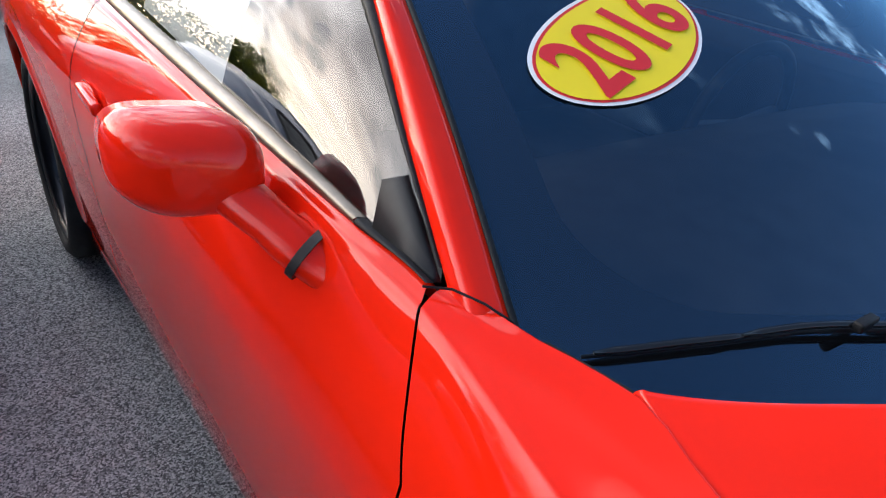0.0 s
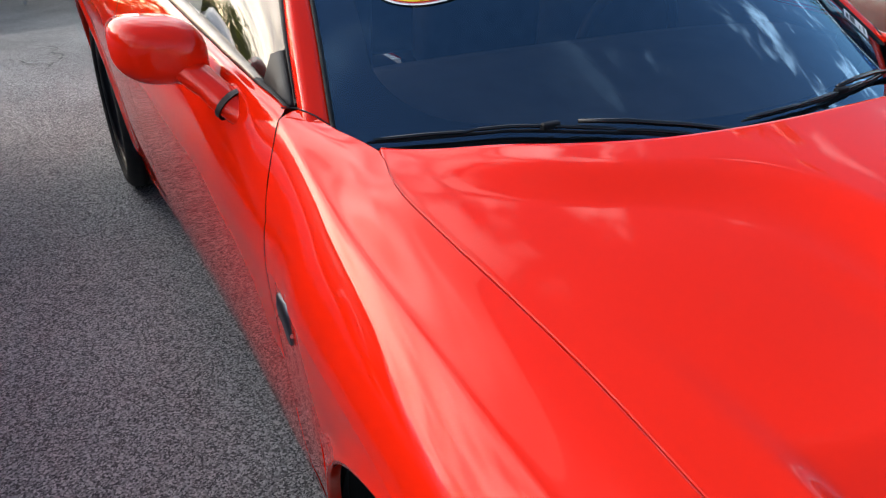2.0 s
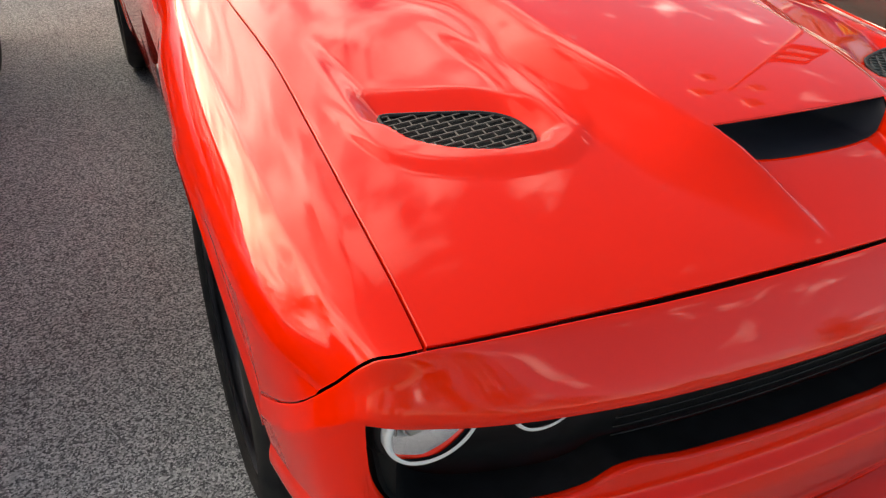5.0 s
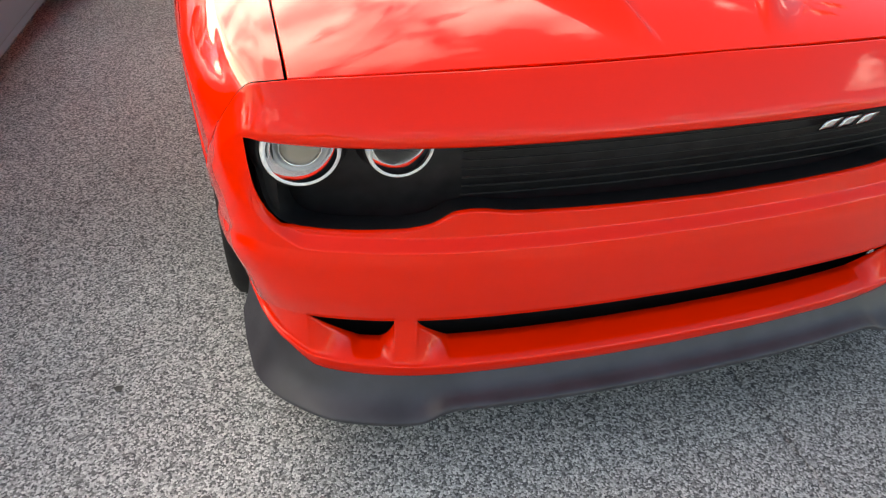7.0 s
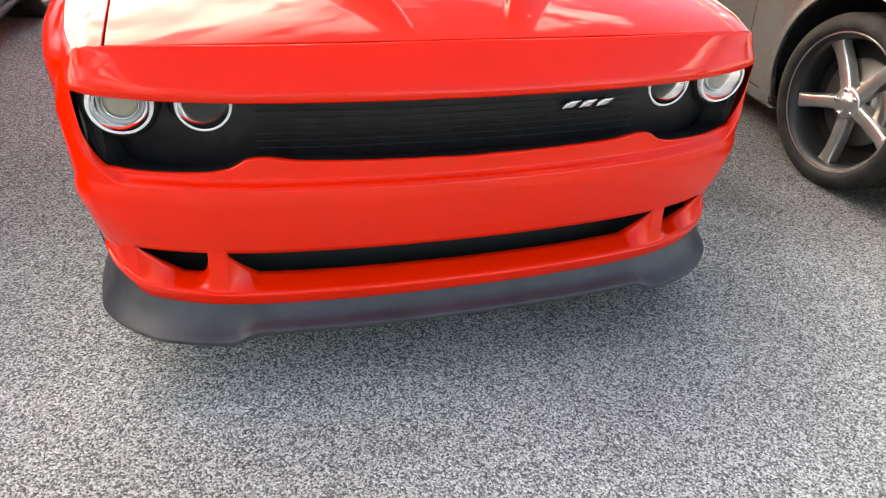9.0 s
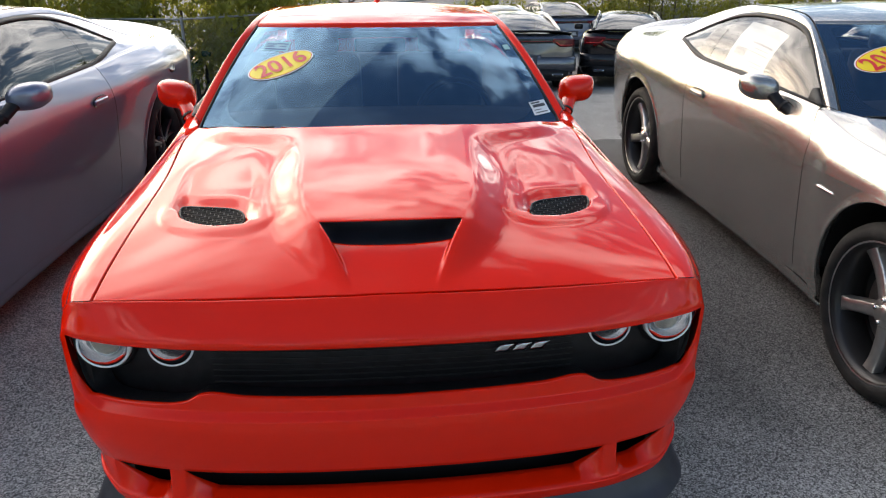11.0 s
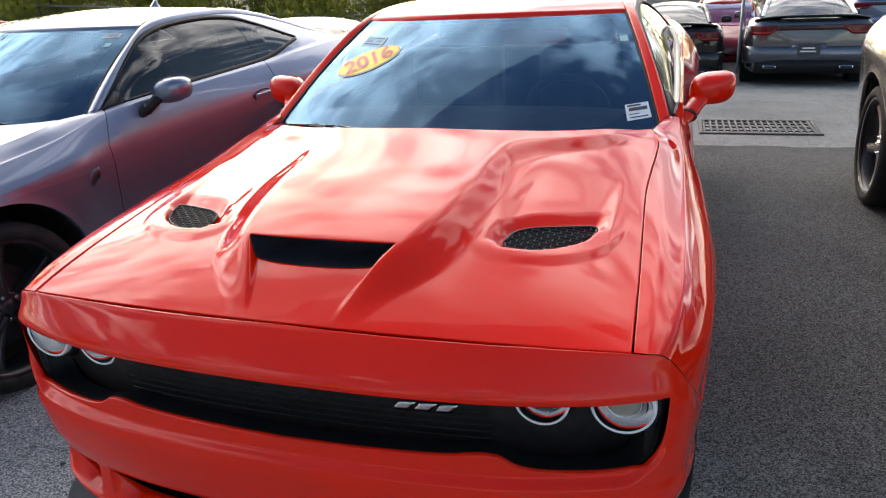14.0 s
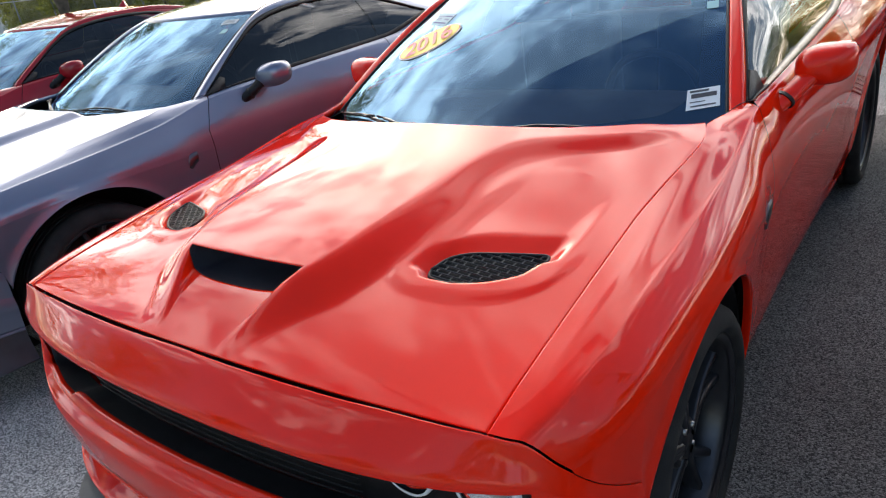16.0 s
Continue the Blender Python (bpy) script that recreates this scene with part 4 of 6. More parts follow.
    lathe(hub, [(.070, w * .40 * s), (.068, w * .52 * s), (.058, w * .56 * s), (.034, w * .55 * s), (.031, w * .60 * s), (.0, w * .61 * s)], 30, "x", (x, y, HUB_Z))
    h = part("hub", hub, face, parent)
    for k in range(5):
        a = k * 2 * math.pi / 5 + (.63 if kind == "black" else 0)
        nut = bmesh.new()
        lathe(nut, [(.009, w * .50 * s), (.009, w * .60 * s), (0, w * .61 * s)], 6, "x", (x, y + .053 * math.cos(a), HUB_Z + .053 * math.sin(a)))
        part("wheel_nut", nut, CHROME if kind != "black" else DISC, h)


def mirror(car, side, mat, near=0.0):
    """Door mirror: a foot at the belt, a stalk with a joint, and a rounded housing with its glass to the rear."""
    s = side
    shell = bmesh.new()
    C = Vector((.974, 2.125, 1.078))
    rows = []
    for a in np.linspace(0, 2 * math.pi, 41):
        ca, sa = math.cos(a), math.sin(a)
        q = 2 / (3.0 if near == 0 else 2.5)
        ex = .089 * math.copysign(abs(ca) ** q, ca)
        ez = .064 * math.copysign(abs(sa) ** q, sa)
        row = []
        for v in np.linspace(0, 1, 14):
            k = math.sin(v * math.pi / 2) ** .68
            depth = -.085 * math.cos(v * math.pi / 2) ** .9
            row.append((C.x + ex * k, C.y + depth + .016 * ca * k, C.z + ez * k + .012 * ca * k))
        row.append((C.x + ex * .97, C.y + .035 + .016 * ca, C.z + ez * .96 + .012 * ca))
        row.append((C.x + ex * .90, C.y + .037 + .016 * ca, C.z + ez * .88 + .012 * ca))
        row.append((C.x + ex * .88, C.y + .028 + .016 * ca, C.z + ez * .86 + .012 * ca))
        rows.append(row)
    grid(shell, rows)
    bm = tidy(shell, lambda p: tuple(Vector(p) - C))
    if s < 0:
        bm = flipped(bm)
    house = part("mirror_housing", bm, mat, car, "rounded painted door mirror")
    gl = bmesh.new()
    g_rows = [[(s * (C.x + .078 * math.copysign(abs(math.cos(a)) ** .75, math.cos(a)) * k), C.y + .03, C.z + .056 * math.copysign(abs(math.sin(a)) ** .75, math.sin(a)) * k) for k in (0, .5, 1)] for a in np.linspace(0, 2 * math.pi, 33)]
    grid(gl, g_rows)
    part("mirror_glass", tidy(gl, lambda p: (0, 1, 0)), CHROME, house)
    st = bmesh.new()
    tube(st, [(s * (.850 + near * .4), 1.935 + near, .975), (s * (.880 + near * .4), 1.962 + near, 1.000), (s * (.893 + near * .4), 1.985 + near * .8, 1.012), (s * (.905 + near * .3), 2.01 + near * .5, 1.024), (s * .925, 2.05, 1.042), (s * .945, 2.09, 1.055)], [.036, .036, .036, .033, .036, .034], 16, .72)
    part("mirror_stalk", st, mat if near == 0 else BLACK, car, "" if near == 0 else "black mirror stalk")
    ft = bmesh.new()
    tube(ft, [(s * (.880 + near * .4), 1.964 + near, 1.000), (s * (.886 + near * .4), 1.972 + near, 1.005)], [.0415, .0405], 24, .76)
    part("mirror_gasket", ft, BLACK, car, "black rubber gasket")


def headlamp(car, x, y, z, r, projector=True):
    """Round lamp: a moulded black ring, a pale halo ring, a chrome cone, and a projector or a dark bowl."""
    def ring(name, profile, material, parent, label="", segs=48):
        b = bmesh.new()
        lathe(b, profile, segs, "y", (x, y, z))
        return part(name, b, material, parent, label)
    bezel = ring("lamp_bezel", [(r * 1.30, .040), (r * 1.27, .022), (r * 1.20, .016), (r * 1.13, .012), (r * 1.08, .0), (r * 1.02, .002), (r * .98, .03)], BLACK, car, "moulded black lamp ring")
    ring("halo_ring", [(r * 1.01, .010), (r * 1.00, -.007), (r * .96, -.012), (r * .89, -.012), (r * .87, -.006), (r * .865, .012)], HALO, bezel, "pale translucent halo ring")
    if projector:
        ring("lamp_ring", [(r * .83, .012), (r * .825, -.004), (r * .80, -.007), (r * .72, .004), (r * .70, .010)], CHROME, bezel, "bright chrome lamp ring")
        ring("lamp_reflector", [(r * .87, .014), (r * .83, .014), (r * .70, .008), (r * .60, .020), (r * .54, .034)], REFLECTOR, bezel, "satin grey reflector")
        ring("projector_ring", [(r * .57, .032), (r * .56, .008), (r * .53, .004), (r * .51, .010)], CHROME, bezel)
        ring("projector", [(r * .52, .014), (r * .44, .002), (r * .30, -.005), (r * .15, -.008), (0, -.009)], PROJECTOR, bezel, "milky glass projector", 32)
    else:
        ring("lamp_reflector", [(r * .87, .006), (r * .84, .000), (r * .72, .014), (r * .62, .040)], CHROME, bezel, "chrome cone of the inner lamp")
        ring("projector", [(r * .63, .036), (r * .58, .030), (r * .40, .034), (0, .036)], GLOSSBLACK, bezel, "dark bowl of the inner lamp", 32)
    cover = ring("lamp_cover", [(r * .99, -.004), (r * .85, -.014), (r * .5, -.024), (0, -.028)], LENSGLASS, bezel, "", 40)
    cover.visible_shadow = False


def wiper(car, pts, arm_pts):
    """Wiper: a thin rubber strip, a carrier bowed over it in three pieces, a coupling and an arm."""
    up = Vector((0, -.35, .94))
    b = bmesh.new()
    tube(b, pts, [.002] + [.0032] * (len(pts) - 2) + [.002], 8, 1.0)
    w = part("wiper_blade", b, BLACK, car, "black rubber wiper blade")
    path = np.array([tuple(p) for p in spline([tuple(p) for p in pts], 60)])
    for a0, a1, h in ((.02, .30, .006), (.28, .72, .009), (.70, .98, .006)):
        c = bmesh.new()
        i0, i1 = int(a0 * 60), int(a1 * 60)
        run = [Vector(path[i]) + up * (h + .002 * math.sin(math.pi * (i - i0) / (i1 - i0))) for i in range(i0, i1 + 1, 2)]
        tube(c, run, [.0025] + [.0048] * (len(run) - 2) + [.0025], 8, .7)
        part("wiper_carrier", c, GLOSSBLACK, w)
    mid = Vector(path[30]) + up * .014
    c = bmesh.new()
    box(c, mid + Vector((-.018, -.006, -.007)), mid + Vector((.018, .006, .005)), .003)
    part("wiper_coupling", c, BLACK, w)
    a = bmesh.new()
    tube(a, arm_pts, [.011] + [.0065] * (len(arm_pts) - 2) + [.0045], 8, .8)
    part("wiper_arm", a, GLOSSBLACK, w)


def seat(car, x):
    b = bmesh.new()
    box(b, (x - .26, 2.55, .55), (x + .26, 3.05, .72), .06, 3)
    part("seat_cushion", b, LEATHER, car)
    b = bmesh.new()
    box(b, (x - .26, 2.95, .66), (x + .26, 3.13, 1.14), .06, 3)
    part("seat_back", b, LEATHER, car)
    b = bmesh.new()
    box(b, (x - .13, 3.06, 1.13), (x + .13, 3.15, 1.29), .04, 3)
    part("headrest", b, LEATHER, car)


MESH = {}


def shape(key, make):
    if key not in MESH:
        MESH[key] = make()
    return MESH[key].copy()


def coupe(name, label, mat, wheels, style, at, sticker=None, pane=None, group="parked cars"):
    """A two-door muscle coupe: panels, glass, cabin, lamps, mirrors, wheels."""
    car = thing(name, label, "car", group, at=None)
    part("front_bumper", shape("fascia", fascia), mat, car)
    thick(part("hood", shape("hood" + style, lambda: hood(style)), mat, car, "hood with central scoop and two vents" if style == "scoop" else ""), .002)
    for s in (1, -1):
        side = lambda b: b if s > 0 else flipped(b)
        part("front_fender", side(shape("fender", lambda: rake(fender()))), mat, car)
        door = part("door", side(shape("door", lambda: rake(side_panel(1.7935, 3.115, None, False, 40)))), mat, car)
        part("rear_quarter", side(shape("quarter", lambda: side_panel(3.121, TAIL_Y - .003, None, False, 50))), mat, car)
        part("roof_pillar", side(shape("pillar", pillar)), mat, car)
        part("quarter_panel", side(shape("filler", quarter_filler)), mat, car)
        gl = part("door_window", side(shape("side_glass", lambda: side_glass(1.815, 3.08))), pane or TINTED, car)
        gq = part("quarter_window", side(shape("quarter_glass", lambda: side_glass(3.086, 3.61))), pane or TINTED, car)
        gl.visible_shadow = gq.visible_shadow = False
        part("belt_moulding", side(shape("belt", lambda: edge_trim("low", 1.925, 3.60, .010, .085))), TRIMCHROME if style == "scoop" else BLACK, car, "belt moulding under the window")
        part("moulding_end", side(shape("belt_end", lambda: edge_trim("low", 1.79, 1.922, .011, .09))), BLACK, car)
        part("window_seal", side(shape("seal", lambda: edge_trim("high", 1.80, 3.615, .004, .05))), BLACK, car)
        b = bmesh.new()
        tri = [side_glass_point(1.79, .0), side_glass_point(1.90, .04), side_glass_point(1.93, .55), side_glass_point(1.91, .80), side_glass_point(1.80, .5)]
        f = bm_face(b, [Vector(p) + Vector((.003, 0, 0)) for p in tri], .012)
        part("sail_panel", side(f), BLACK, car)
        pj = bmesh.new()
        tube(pj, [(s * x, y, z) for x, y, z in ((.842, 1.788, 1.048), (.822, 1.765, 1.052), (.802, 1.735, 1.046), (.787, 1.706, 1.036))], .0014, 6)
        part("pillar_joint", pj, BLACK, car)
        sill = bmesh.new()
        grid(sill, [[(side_low(y, .235) - .002, y, .235), (side_low(y, .21) + .004, y, .20), (side_low(y, .2) - .01, y, .165), (.80, y, .16)] for y in np.linspace(1.46, 3.61, 20)])
        part("side_sill", side(tidy(sill, lambda p: (1, 0, -.3))), mat, car)
        # door handle: a recess with a pull bar
        hb = bmesh.new()
        hx = float(wide_x(3.0)) - .010
        rows = [[(hx + .004 * k - .015 * (1 - k) , 2.945 + .098 * k * math.cos(a), .890 + .034 * k * math.sin(a)) for k in (0, .6, .9, 1)] for a in np.linspace(0, 2 * math.pi, 25)]
        grid(hb, rows)
        hp = part("handle_recess", side(tidy(hb, lambda p: (1, 0, 0))), GLOSSBLACK if style != "scoop" else mat, door)
        hb = bmesh.new()
        box(hb, (hx - .002, 2.86, .878), (hx + .020, 3.03, .906), .009, 3)
        part("door_handle", side(hb), mat, door, "painted pull handle")
        if s > 0:
            fd = bmesh.new()
            n = Vector((.86, 0, .5)).normalized()
            c, e1, e2 = Vector((.932, 4.12, .945)), Vector((0, 1, 0)), n.cross(Vector((0, 1, 0)))
            grid(fd, [[c + n * h + e1 * r * math.cos(a) + e2 * r * math.sin(a) for r, h in ((.084, -.01), (.082, .006), (.070, .008), (.064, .002))] for a in np.linspace(0, 2 * math.pi, 33)])
            cap = part("fuel_door_ring", tidy(fd, lambda p: tuple(n)), GLOSSBLACK, car, "black ring of the fuel filler door")
            fd = bmesh.new()
            grid(fd, [[c + n * h + e1 * r * math.cos(a) + e2 * r * math.sin(a) for r, h in ((.064, .002), (.05, .006), (0, .007))] for a in np.linspace(0, 2 * math.pi, 25)])
            part("fuel_door", tidy(fd, lambda p: tuple(n)), BADGE, cap, "round bright fuel door")
        for yc in (FRONT_AXLE, REAR_AXLE):
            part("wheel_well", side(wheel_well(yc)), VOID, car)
            e = new("wheel")
            e.parent = car
            wheel(wheels, e, s * (.808 if yc == FRONT_AXLE else .804), yc, s)
        mirror(car, s, mat, 0.0 if style == "scoop" else .035)
        # fender badge
        bx = side_low(1.55, .785)
        bb = bmesh.new()
        rows = []
        for q in np.linspace(0, 1, 14):
            yb, zb = (1.58 - .065 * q + .008 * math.sin(q * 7), .796 - .022 * q + .006 * math.sin(q * 6)) if wheels == "black" else (1.52 - .13 * q, .745)
            h = .031 * math.sqrt(max(.02, 1 - (2 * q - 1) ** 2)) * (1 + .12 * math.sin(q * 14)) if wheels == "black" else .008 * (1 - .45 * math.cos(q * 25))
            lift = .004 if wheels == "black" else .010
            rows.append([(bx - .002, yb, zb - h), (bx + lift * .7, yb, zb - h * .9), (bx + lift, yb, zb), (bx + lift * .7, yb, zb + h * .9), (bx - .002, yb, zb + h)])
        grid(bb, rows)
        part("fender_badge", side(tidy(bb, lambda p: (1, 0, 0))), DARKBADGE if wheels == "black" else BADGE, car, "small dark metal emblem on the fender")
        if style == "scoop":
            # mesh of the heat extractor: a slanted frame with rods both ways
            fr = bmesh.new()
            corner = [(.437, .650), (.446, .626), (.475, .622), (.50, .627), (.56, .649), (.61, .684), (.638, .718), (.653, .762), (.651, .795), (.61, .784), (.55, .761), (.49, .735), (.452, .700)]
            at_in, at_out, at_back = (hood_height(x, y, "scoop") + .007 for x, y in ((.48, .66), (.62, .73), (.55, .75)))
            gx, gy = np.linalg.solve([[.14, .07], [.07, .09]], [at_out - at_in, at_back - at_in])
            plane = lambda x, y: at_in + gx * (x - .48) + gy * (y - .66)
            ring = [Vector((x, y, plane(x, y))) for x, y in spline(corner + corner[:1], 52)]
            tube(fr, ring, .004, 6)
            vent = part("vent_frame", side(fr), BLACK, car)
            # black sheet just under the mesh paints the shade of the open vent
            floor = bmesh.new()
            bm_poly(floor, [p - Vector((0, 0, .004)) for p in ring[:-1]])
            part("vent_shade_sheet", side(floor), VOID, vent)
            poly = [(p.x, p.y) for p in ring[:-1]]
            rods = bmesh.new()
            for y in np.arange(.632, .80, .0145):
                xs = crossings(poly, y, 1)
                if len(xs) >= 2:
                    tube(rods, [(xs[0], y, plane(xs[0], y)), (xs[-1], y, plane(xs[-1], y))], .0021, 5)
            n = 0
            for y in np.arange(.632, .80, .0145):
                for x in np.arange(.435 + (.0145 if n % 2 else 0), .66, .029):
                    if inside_poly(poly, x, y + .007):
                        tube(rods, [(x, y, plane(x, y)), (x + .002, y + .0145, plane(x, y + .0145))], .0018, 4)
                n += 1
            part("vent_mesh", side(rods), VENTMESH, vent, "black wire mesh in the hood vent")
    # scoop: dark throat with a sloping floor
    if style == "scoop":
        t = bmesh.new()
        xs = np.linspace(-SCOOP_X, SCOOP_X, 33)
        top = [(x, scoop_lip(x), hood_height(x, scoop_lip(x), "scoop") - .002) for x in xs]
        low = [(x, scoop_low(x), hood_height(x, scoop_low(x), "scoop") - .002) for x in xs]
        lip2 = [(x, y + .012, z - .006) for x, y, z in top]
        low2 = [(x, y + .016, z - .012) for x, y, z in low]
        backt = [(x * .94, y + .14, z - .02) for x, y, z in top]
        backl = [(x * .94, y + .17, z - .02) for x, y, z in low]
        grid(t, [top, lip2, backt])
        grid(t, [low, low2, backl])
        grid(t, [backt, backl])
        part("scoop_throat", tidy(t), SATIN, car, "black throat of the hood scoop")
    part("windscreen", shape("screen", windscreen), SCREEN, car).visible_shadow = False
    part("roof_panel", shape("roof", roof), mat, car)
    part("rear_window", shape("rear_glass", rear_glass), TINTED, car).visible_shadow = False
    fin = bmesh.new()
    grid(fin, [[(.022 * w * (1 - q) ** .6, 3.13 + .11 * q * .6 + .10 * (1 - q) * v, float(roof_z(3.13)) + .055 * q) for v, w in ((0, 0), (.15, 1), (.6, 1), (1, 0), (.6, -1), (.15, -1), (0, 0))] for q in np.linspace(0, 1, 7)])
    part("aerial_fin", tidy(fin, lambda p: (p.x, 0, 0)), mat, car)
    part("boot_lid", shape("deck", deck), mat, car)
    part("rear_bumper", shape("tail", tail), mat, car)
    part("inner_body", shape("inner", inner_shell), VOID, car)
    # printed black edge under the glass, with rounded inner corners
    fb = bmesh.new()
    part("screen_border", screen_border(fb), GLOSSBLACK, car, "black printed edge of the windscreen")
    ws = bmesh.new()
    for sg in (-1, 1):
        tube(ws, [screen_point(sg * 1.003, q) + Vector((0, 0, .001)) for q in np.linspace(0, 1, 20)], .0055, 6)
        part("screen_seal", ws, BLACK, car)
        ws = bmesh.new()
    ws.free()
    # cabin
    db = bmesh.new()
    grid(db, [[(x, y, z - .05 * (x / .72) ** 2 * 0 - .02 * (abs(x) / .72) ** 4) for y, z in ((screen_y0(x) + .10, .985), (1.80, 1.035), (1.95, 1.04), (2.10, 1.0), (2.14, .88), (2.10, .70))] for x in np.linspace(-.73, .73, 20)])
    part("dashboard", tidy(db, lambda p: (0, 0, 1)), INTERIOR, car, "black moulded dashboard")
    for x in (-.37, .37):
        seat(car, x)
    rs = bmesh.new()
    box(rs, (-.58, 3.42, .60), (.58, 3.62, 1.08), .06, 3)
    part("rear_seat", rs, LEATHER, car)
    fl = bmesh.new()
    box(fl, (-.74, 1.5, .22), (.74, 4.1, .30), .01)
    part("cabin_floor", fl, INTERIOR, car)
    for s in (-1, 1):
        dp = bmesh.new()
        box(dp, (s * .766 - .066, 1.84, .40), (s * .766 + .066, 3.6, 1.0), .03)
        for v in dp.verts:
            if v.co.z > .9:
                v.co.z += float(crest_z(v.co.y)) - 1.0 + (.006 if abs(v.co.x) > .766 else -.03)
        part("door_lining", dp, INTERIOR, car)
    hl = bmesh.new()
    grid(hl, [[(.55 * k, y, float(roof_z(y)) - .04 - .03 * k * k) for y in np.linspace(2.18 + .22 * k * k, 3.3, 10)] for k in np.linspace(-1, 1, 11)])
    part("headlining", tidy(hl, lambda p: (0, 0, -1)), INTERIOR, car)
    sw = bmesh.new()
    ring = [(.37 + .185 * math.cos(a), 2.22 - .06 * math.sin(a) * .4, .93 + .185 * math.sin(a)) for a in np.linspace(0, 2 * math.pi, 33)]
    tube(sw, ring, .016, 8)
    tube(sw, [(.20, 2.23, .93), (.37, 2.21, .92), (.54, 2.23, .93)], .02, 8)
    part("steering_wheel", sw, LEATHER, car)
    im = bmesh.new()
    box(im, (-.12, 2.06, 1.27), (.12, 2.085, 1.335), .012)
    part("interior_mirror", im, GLOSSBLACK, car)
    # front end
    part("grille_surround", shape("surround", grille_surround), BLACK, car)
    part("grille", shape("grille", lambda: grille_panel(.105, .57, .80, .90)), BLACK, car, "black grille insert")
    for z in np.arange(.645, .79, .018):
        gb = bmesh.new()
        tube(gb, [nose(u, z, .099) for u in np.linspace(0, .50, 20)], .0017, 5)
        part("grille_bar", mirrored(gb), BLACK, car)
    part("lower_grille", shape("lowgrille", lambda: grille_panel(.075, .25, .42, .88)), VOID, car)
    # added black panel closes the opening's outer end, its shade in the colour
    for sg in (1, -1):
        lb = bmesh.new()
        grid(lb, [[nose(u, z, .050) for z in np.linspace(.58, .80, 5)] for u in np.linspace(.855, .905, 6)])
        tidy(lb, lambda p: (0, -1, 0))
        part("lamp_backing", lb if sg > 0 else flipped(lb), VOID, car)
    part("chin_spoiler", shape("split", splitter), SATIN, car, "satin black chin spoiler lip")
    if style == "scoop":
        for u0, wd in ((.268, .040), (.318, .040), (.368, .040)):
            bb = bmesh.new()
            grid(bb, [[nose(u0 + wd * q + .018 * k, .708 + .023 * k, .096) for k in np.linspace(0, 1, 4)] for q in np.linspace(0, 1, 4)])
            thick(part("grille_badge", tidy(bb, lambda p: (0, -1, 0)), BADGE, car, "plain slanted silver badge bar"), .003, 1)
    for s in (1, -1):
        headlamp(car, s * .766, .304, .765, .069)
        headlamp(car, s * .594, .296, .758, .062, False)
    lie = lambda k, v, h: screen_point(k, v) + Vector((0, -.35 * h, .94 * h))
    low = curve((-.95, -.006), (-.80, .028), (-.64, .052), (-.45, .046), (-.25, .020))
    wiper(car, [lie(k, float(low(k)), .012) for k in np.linspace(-.95, -.25, 14)], [lie(k, v, h) for k, v, h in ((-.04, -.03, .012), (-.14, .010, .022), (-.30, .040, .028), (-.44, .056, .030), (-.54, .062, .026))])
    low = curve((-.13, .050), (.05, .056), (.30, .050), (.50, .034), (.66, .012))
    wiper(car, [lie(k, float(low(k)), .012) for k in np.linspace(-.13, .66, 14)], [lie(k, v, h) for k, v, h in ((.78, -.04, .012), (.66, .005, .022), (.50, .042, .028), (.36, .058, .030), (.26, .062, .026))])
    if sticker:
        year_sticker(car, *sticker)
        side_sheet(car)
    if style == "scoop":
        stock_labels(car)
    elif sticker is None:
        lab = part("paper_label", screen_sheet(.80, .88, .085, .045, .002), PAPER, car, "white printed label inside the screen")
        for y0 in (.010, .022, .034):
            part("print_bar", screen_sheet(.80, .88, .07, .004, .0026, .006, y0), INK, lab)
        part("toll_sticker", screen_sheet(.86, .76, .032, .04, .002), TEAL, car, "small pale sticker")
    if at is not None:
        car.matrix_world = at
    return car


def screen_border(bm):
    """Ring between the screen's outline and a rounded inner rectangle."""
    rows = []
    k1, v0, v1, rk, rv = .905, .085, .968, .16, .16
    path = []
    for ck, cv, a0, ok, ov in ((k1 - rk, v1 - .04, 0, 1, 1.0), (-k1 + rk, v1 - .04, 90, -1, 1.0), (-k1 + rk, v0 + rv, 180, -1, -.13), (k1 - rk, v0 + rv, 270, 1, -.13)):
        for a in np.linspace(a0, a0 + 90, 9):
            ry = .04 if ov > 0 else rv
            path.append(((ck + rk * math.cos(radians(a)), cv + ry * math.sin(radians(a))), (ok, ov)))
    path.append(path[0])
    for (p, q), (p2, q2) in zip(path, path[1:]):
        n = 14 if q != q2 else 1
        for i in range(n):
            t = i / n
            rows.append([[p[j] + (p2[j] - p[j]) * t for j in (0, 1)], [q[j] + (q2[j] - q[j]) * t for j in (0, 1)]])
    rows.append(rows[0])
    down = Vector((0, .0015, -.003))
    grid(bm, [[screen_point(i[0] + (o[0] - i[0]) * t, i[1] + (o[1] - i[1]) * t) + down for t in (0, .33, .67, 1)] for i, o in rows])
    return tidy(bm, lambda p: (0, -.4, 1))


def screen_sheet(k0, v0, w, h, lift, dx=0.0, dy=0.0):
    return bm_poly(bmesh.new(), [on_screen(k0, v0, a + dx, b + dy, .0, lift) for a, b in ((0, 0), (w, 0), (w, h), (0, h))])


def screen_text(text, size, k0, v0, dx, dy, parent):
    bm = lettering(text, size)
    for v in bm.verts:
        v.co = on_screen(k0, v0, v.co.x + dx, v.co.y + dy, 0, .003)
    part("print_text", bm, BLUEINK, parent)


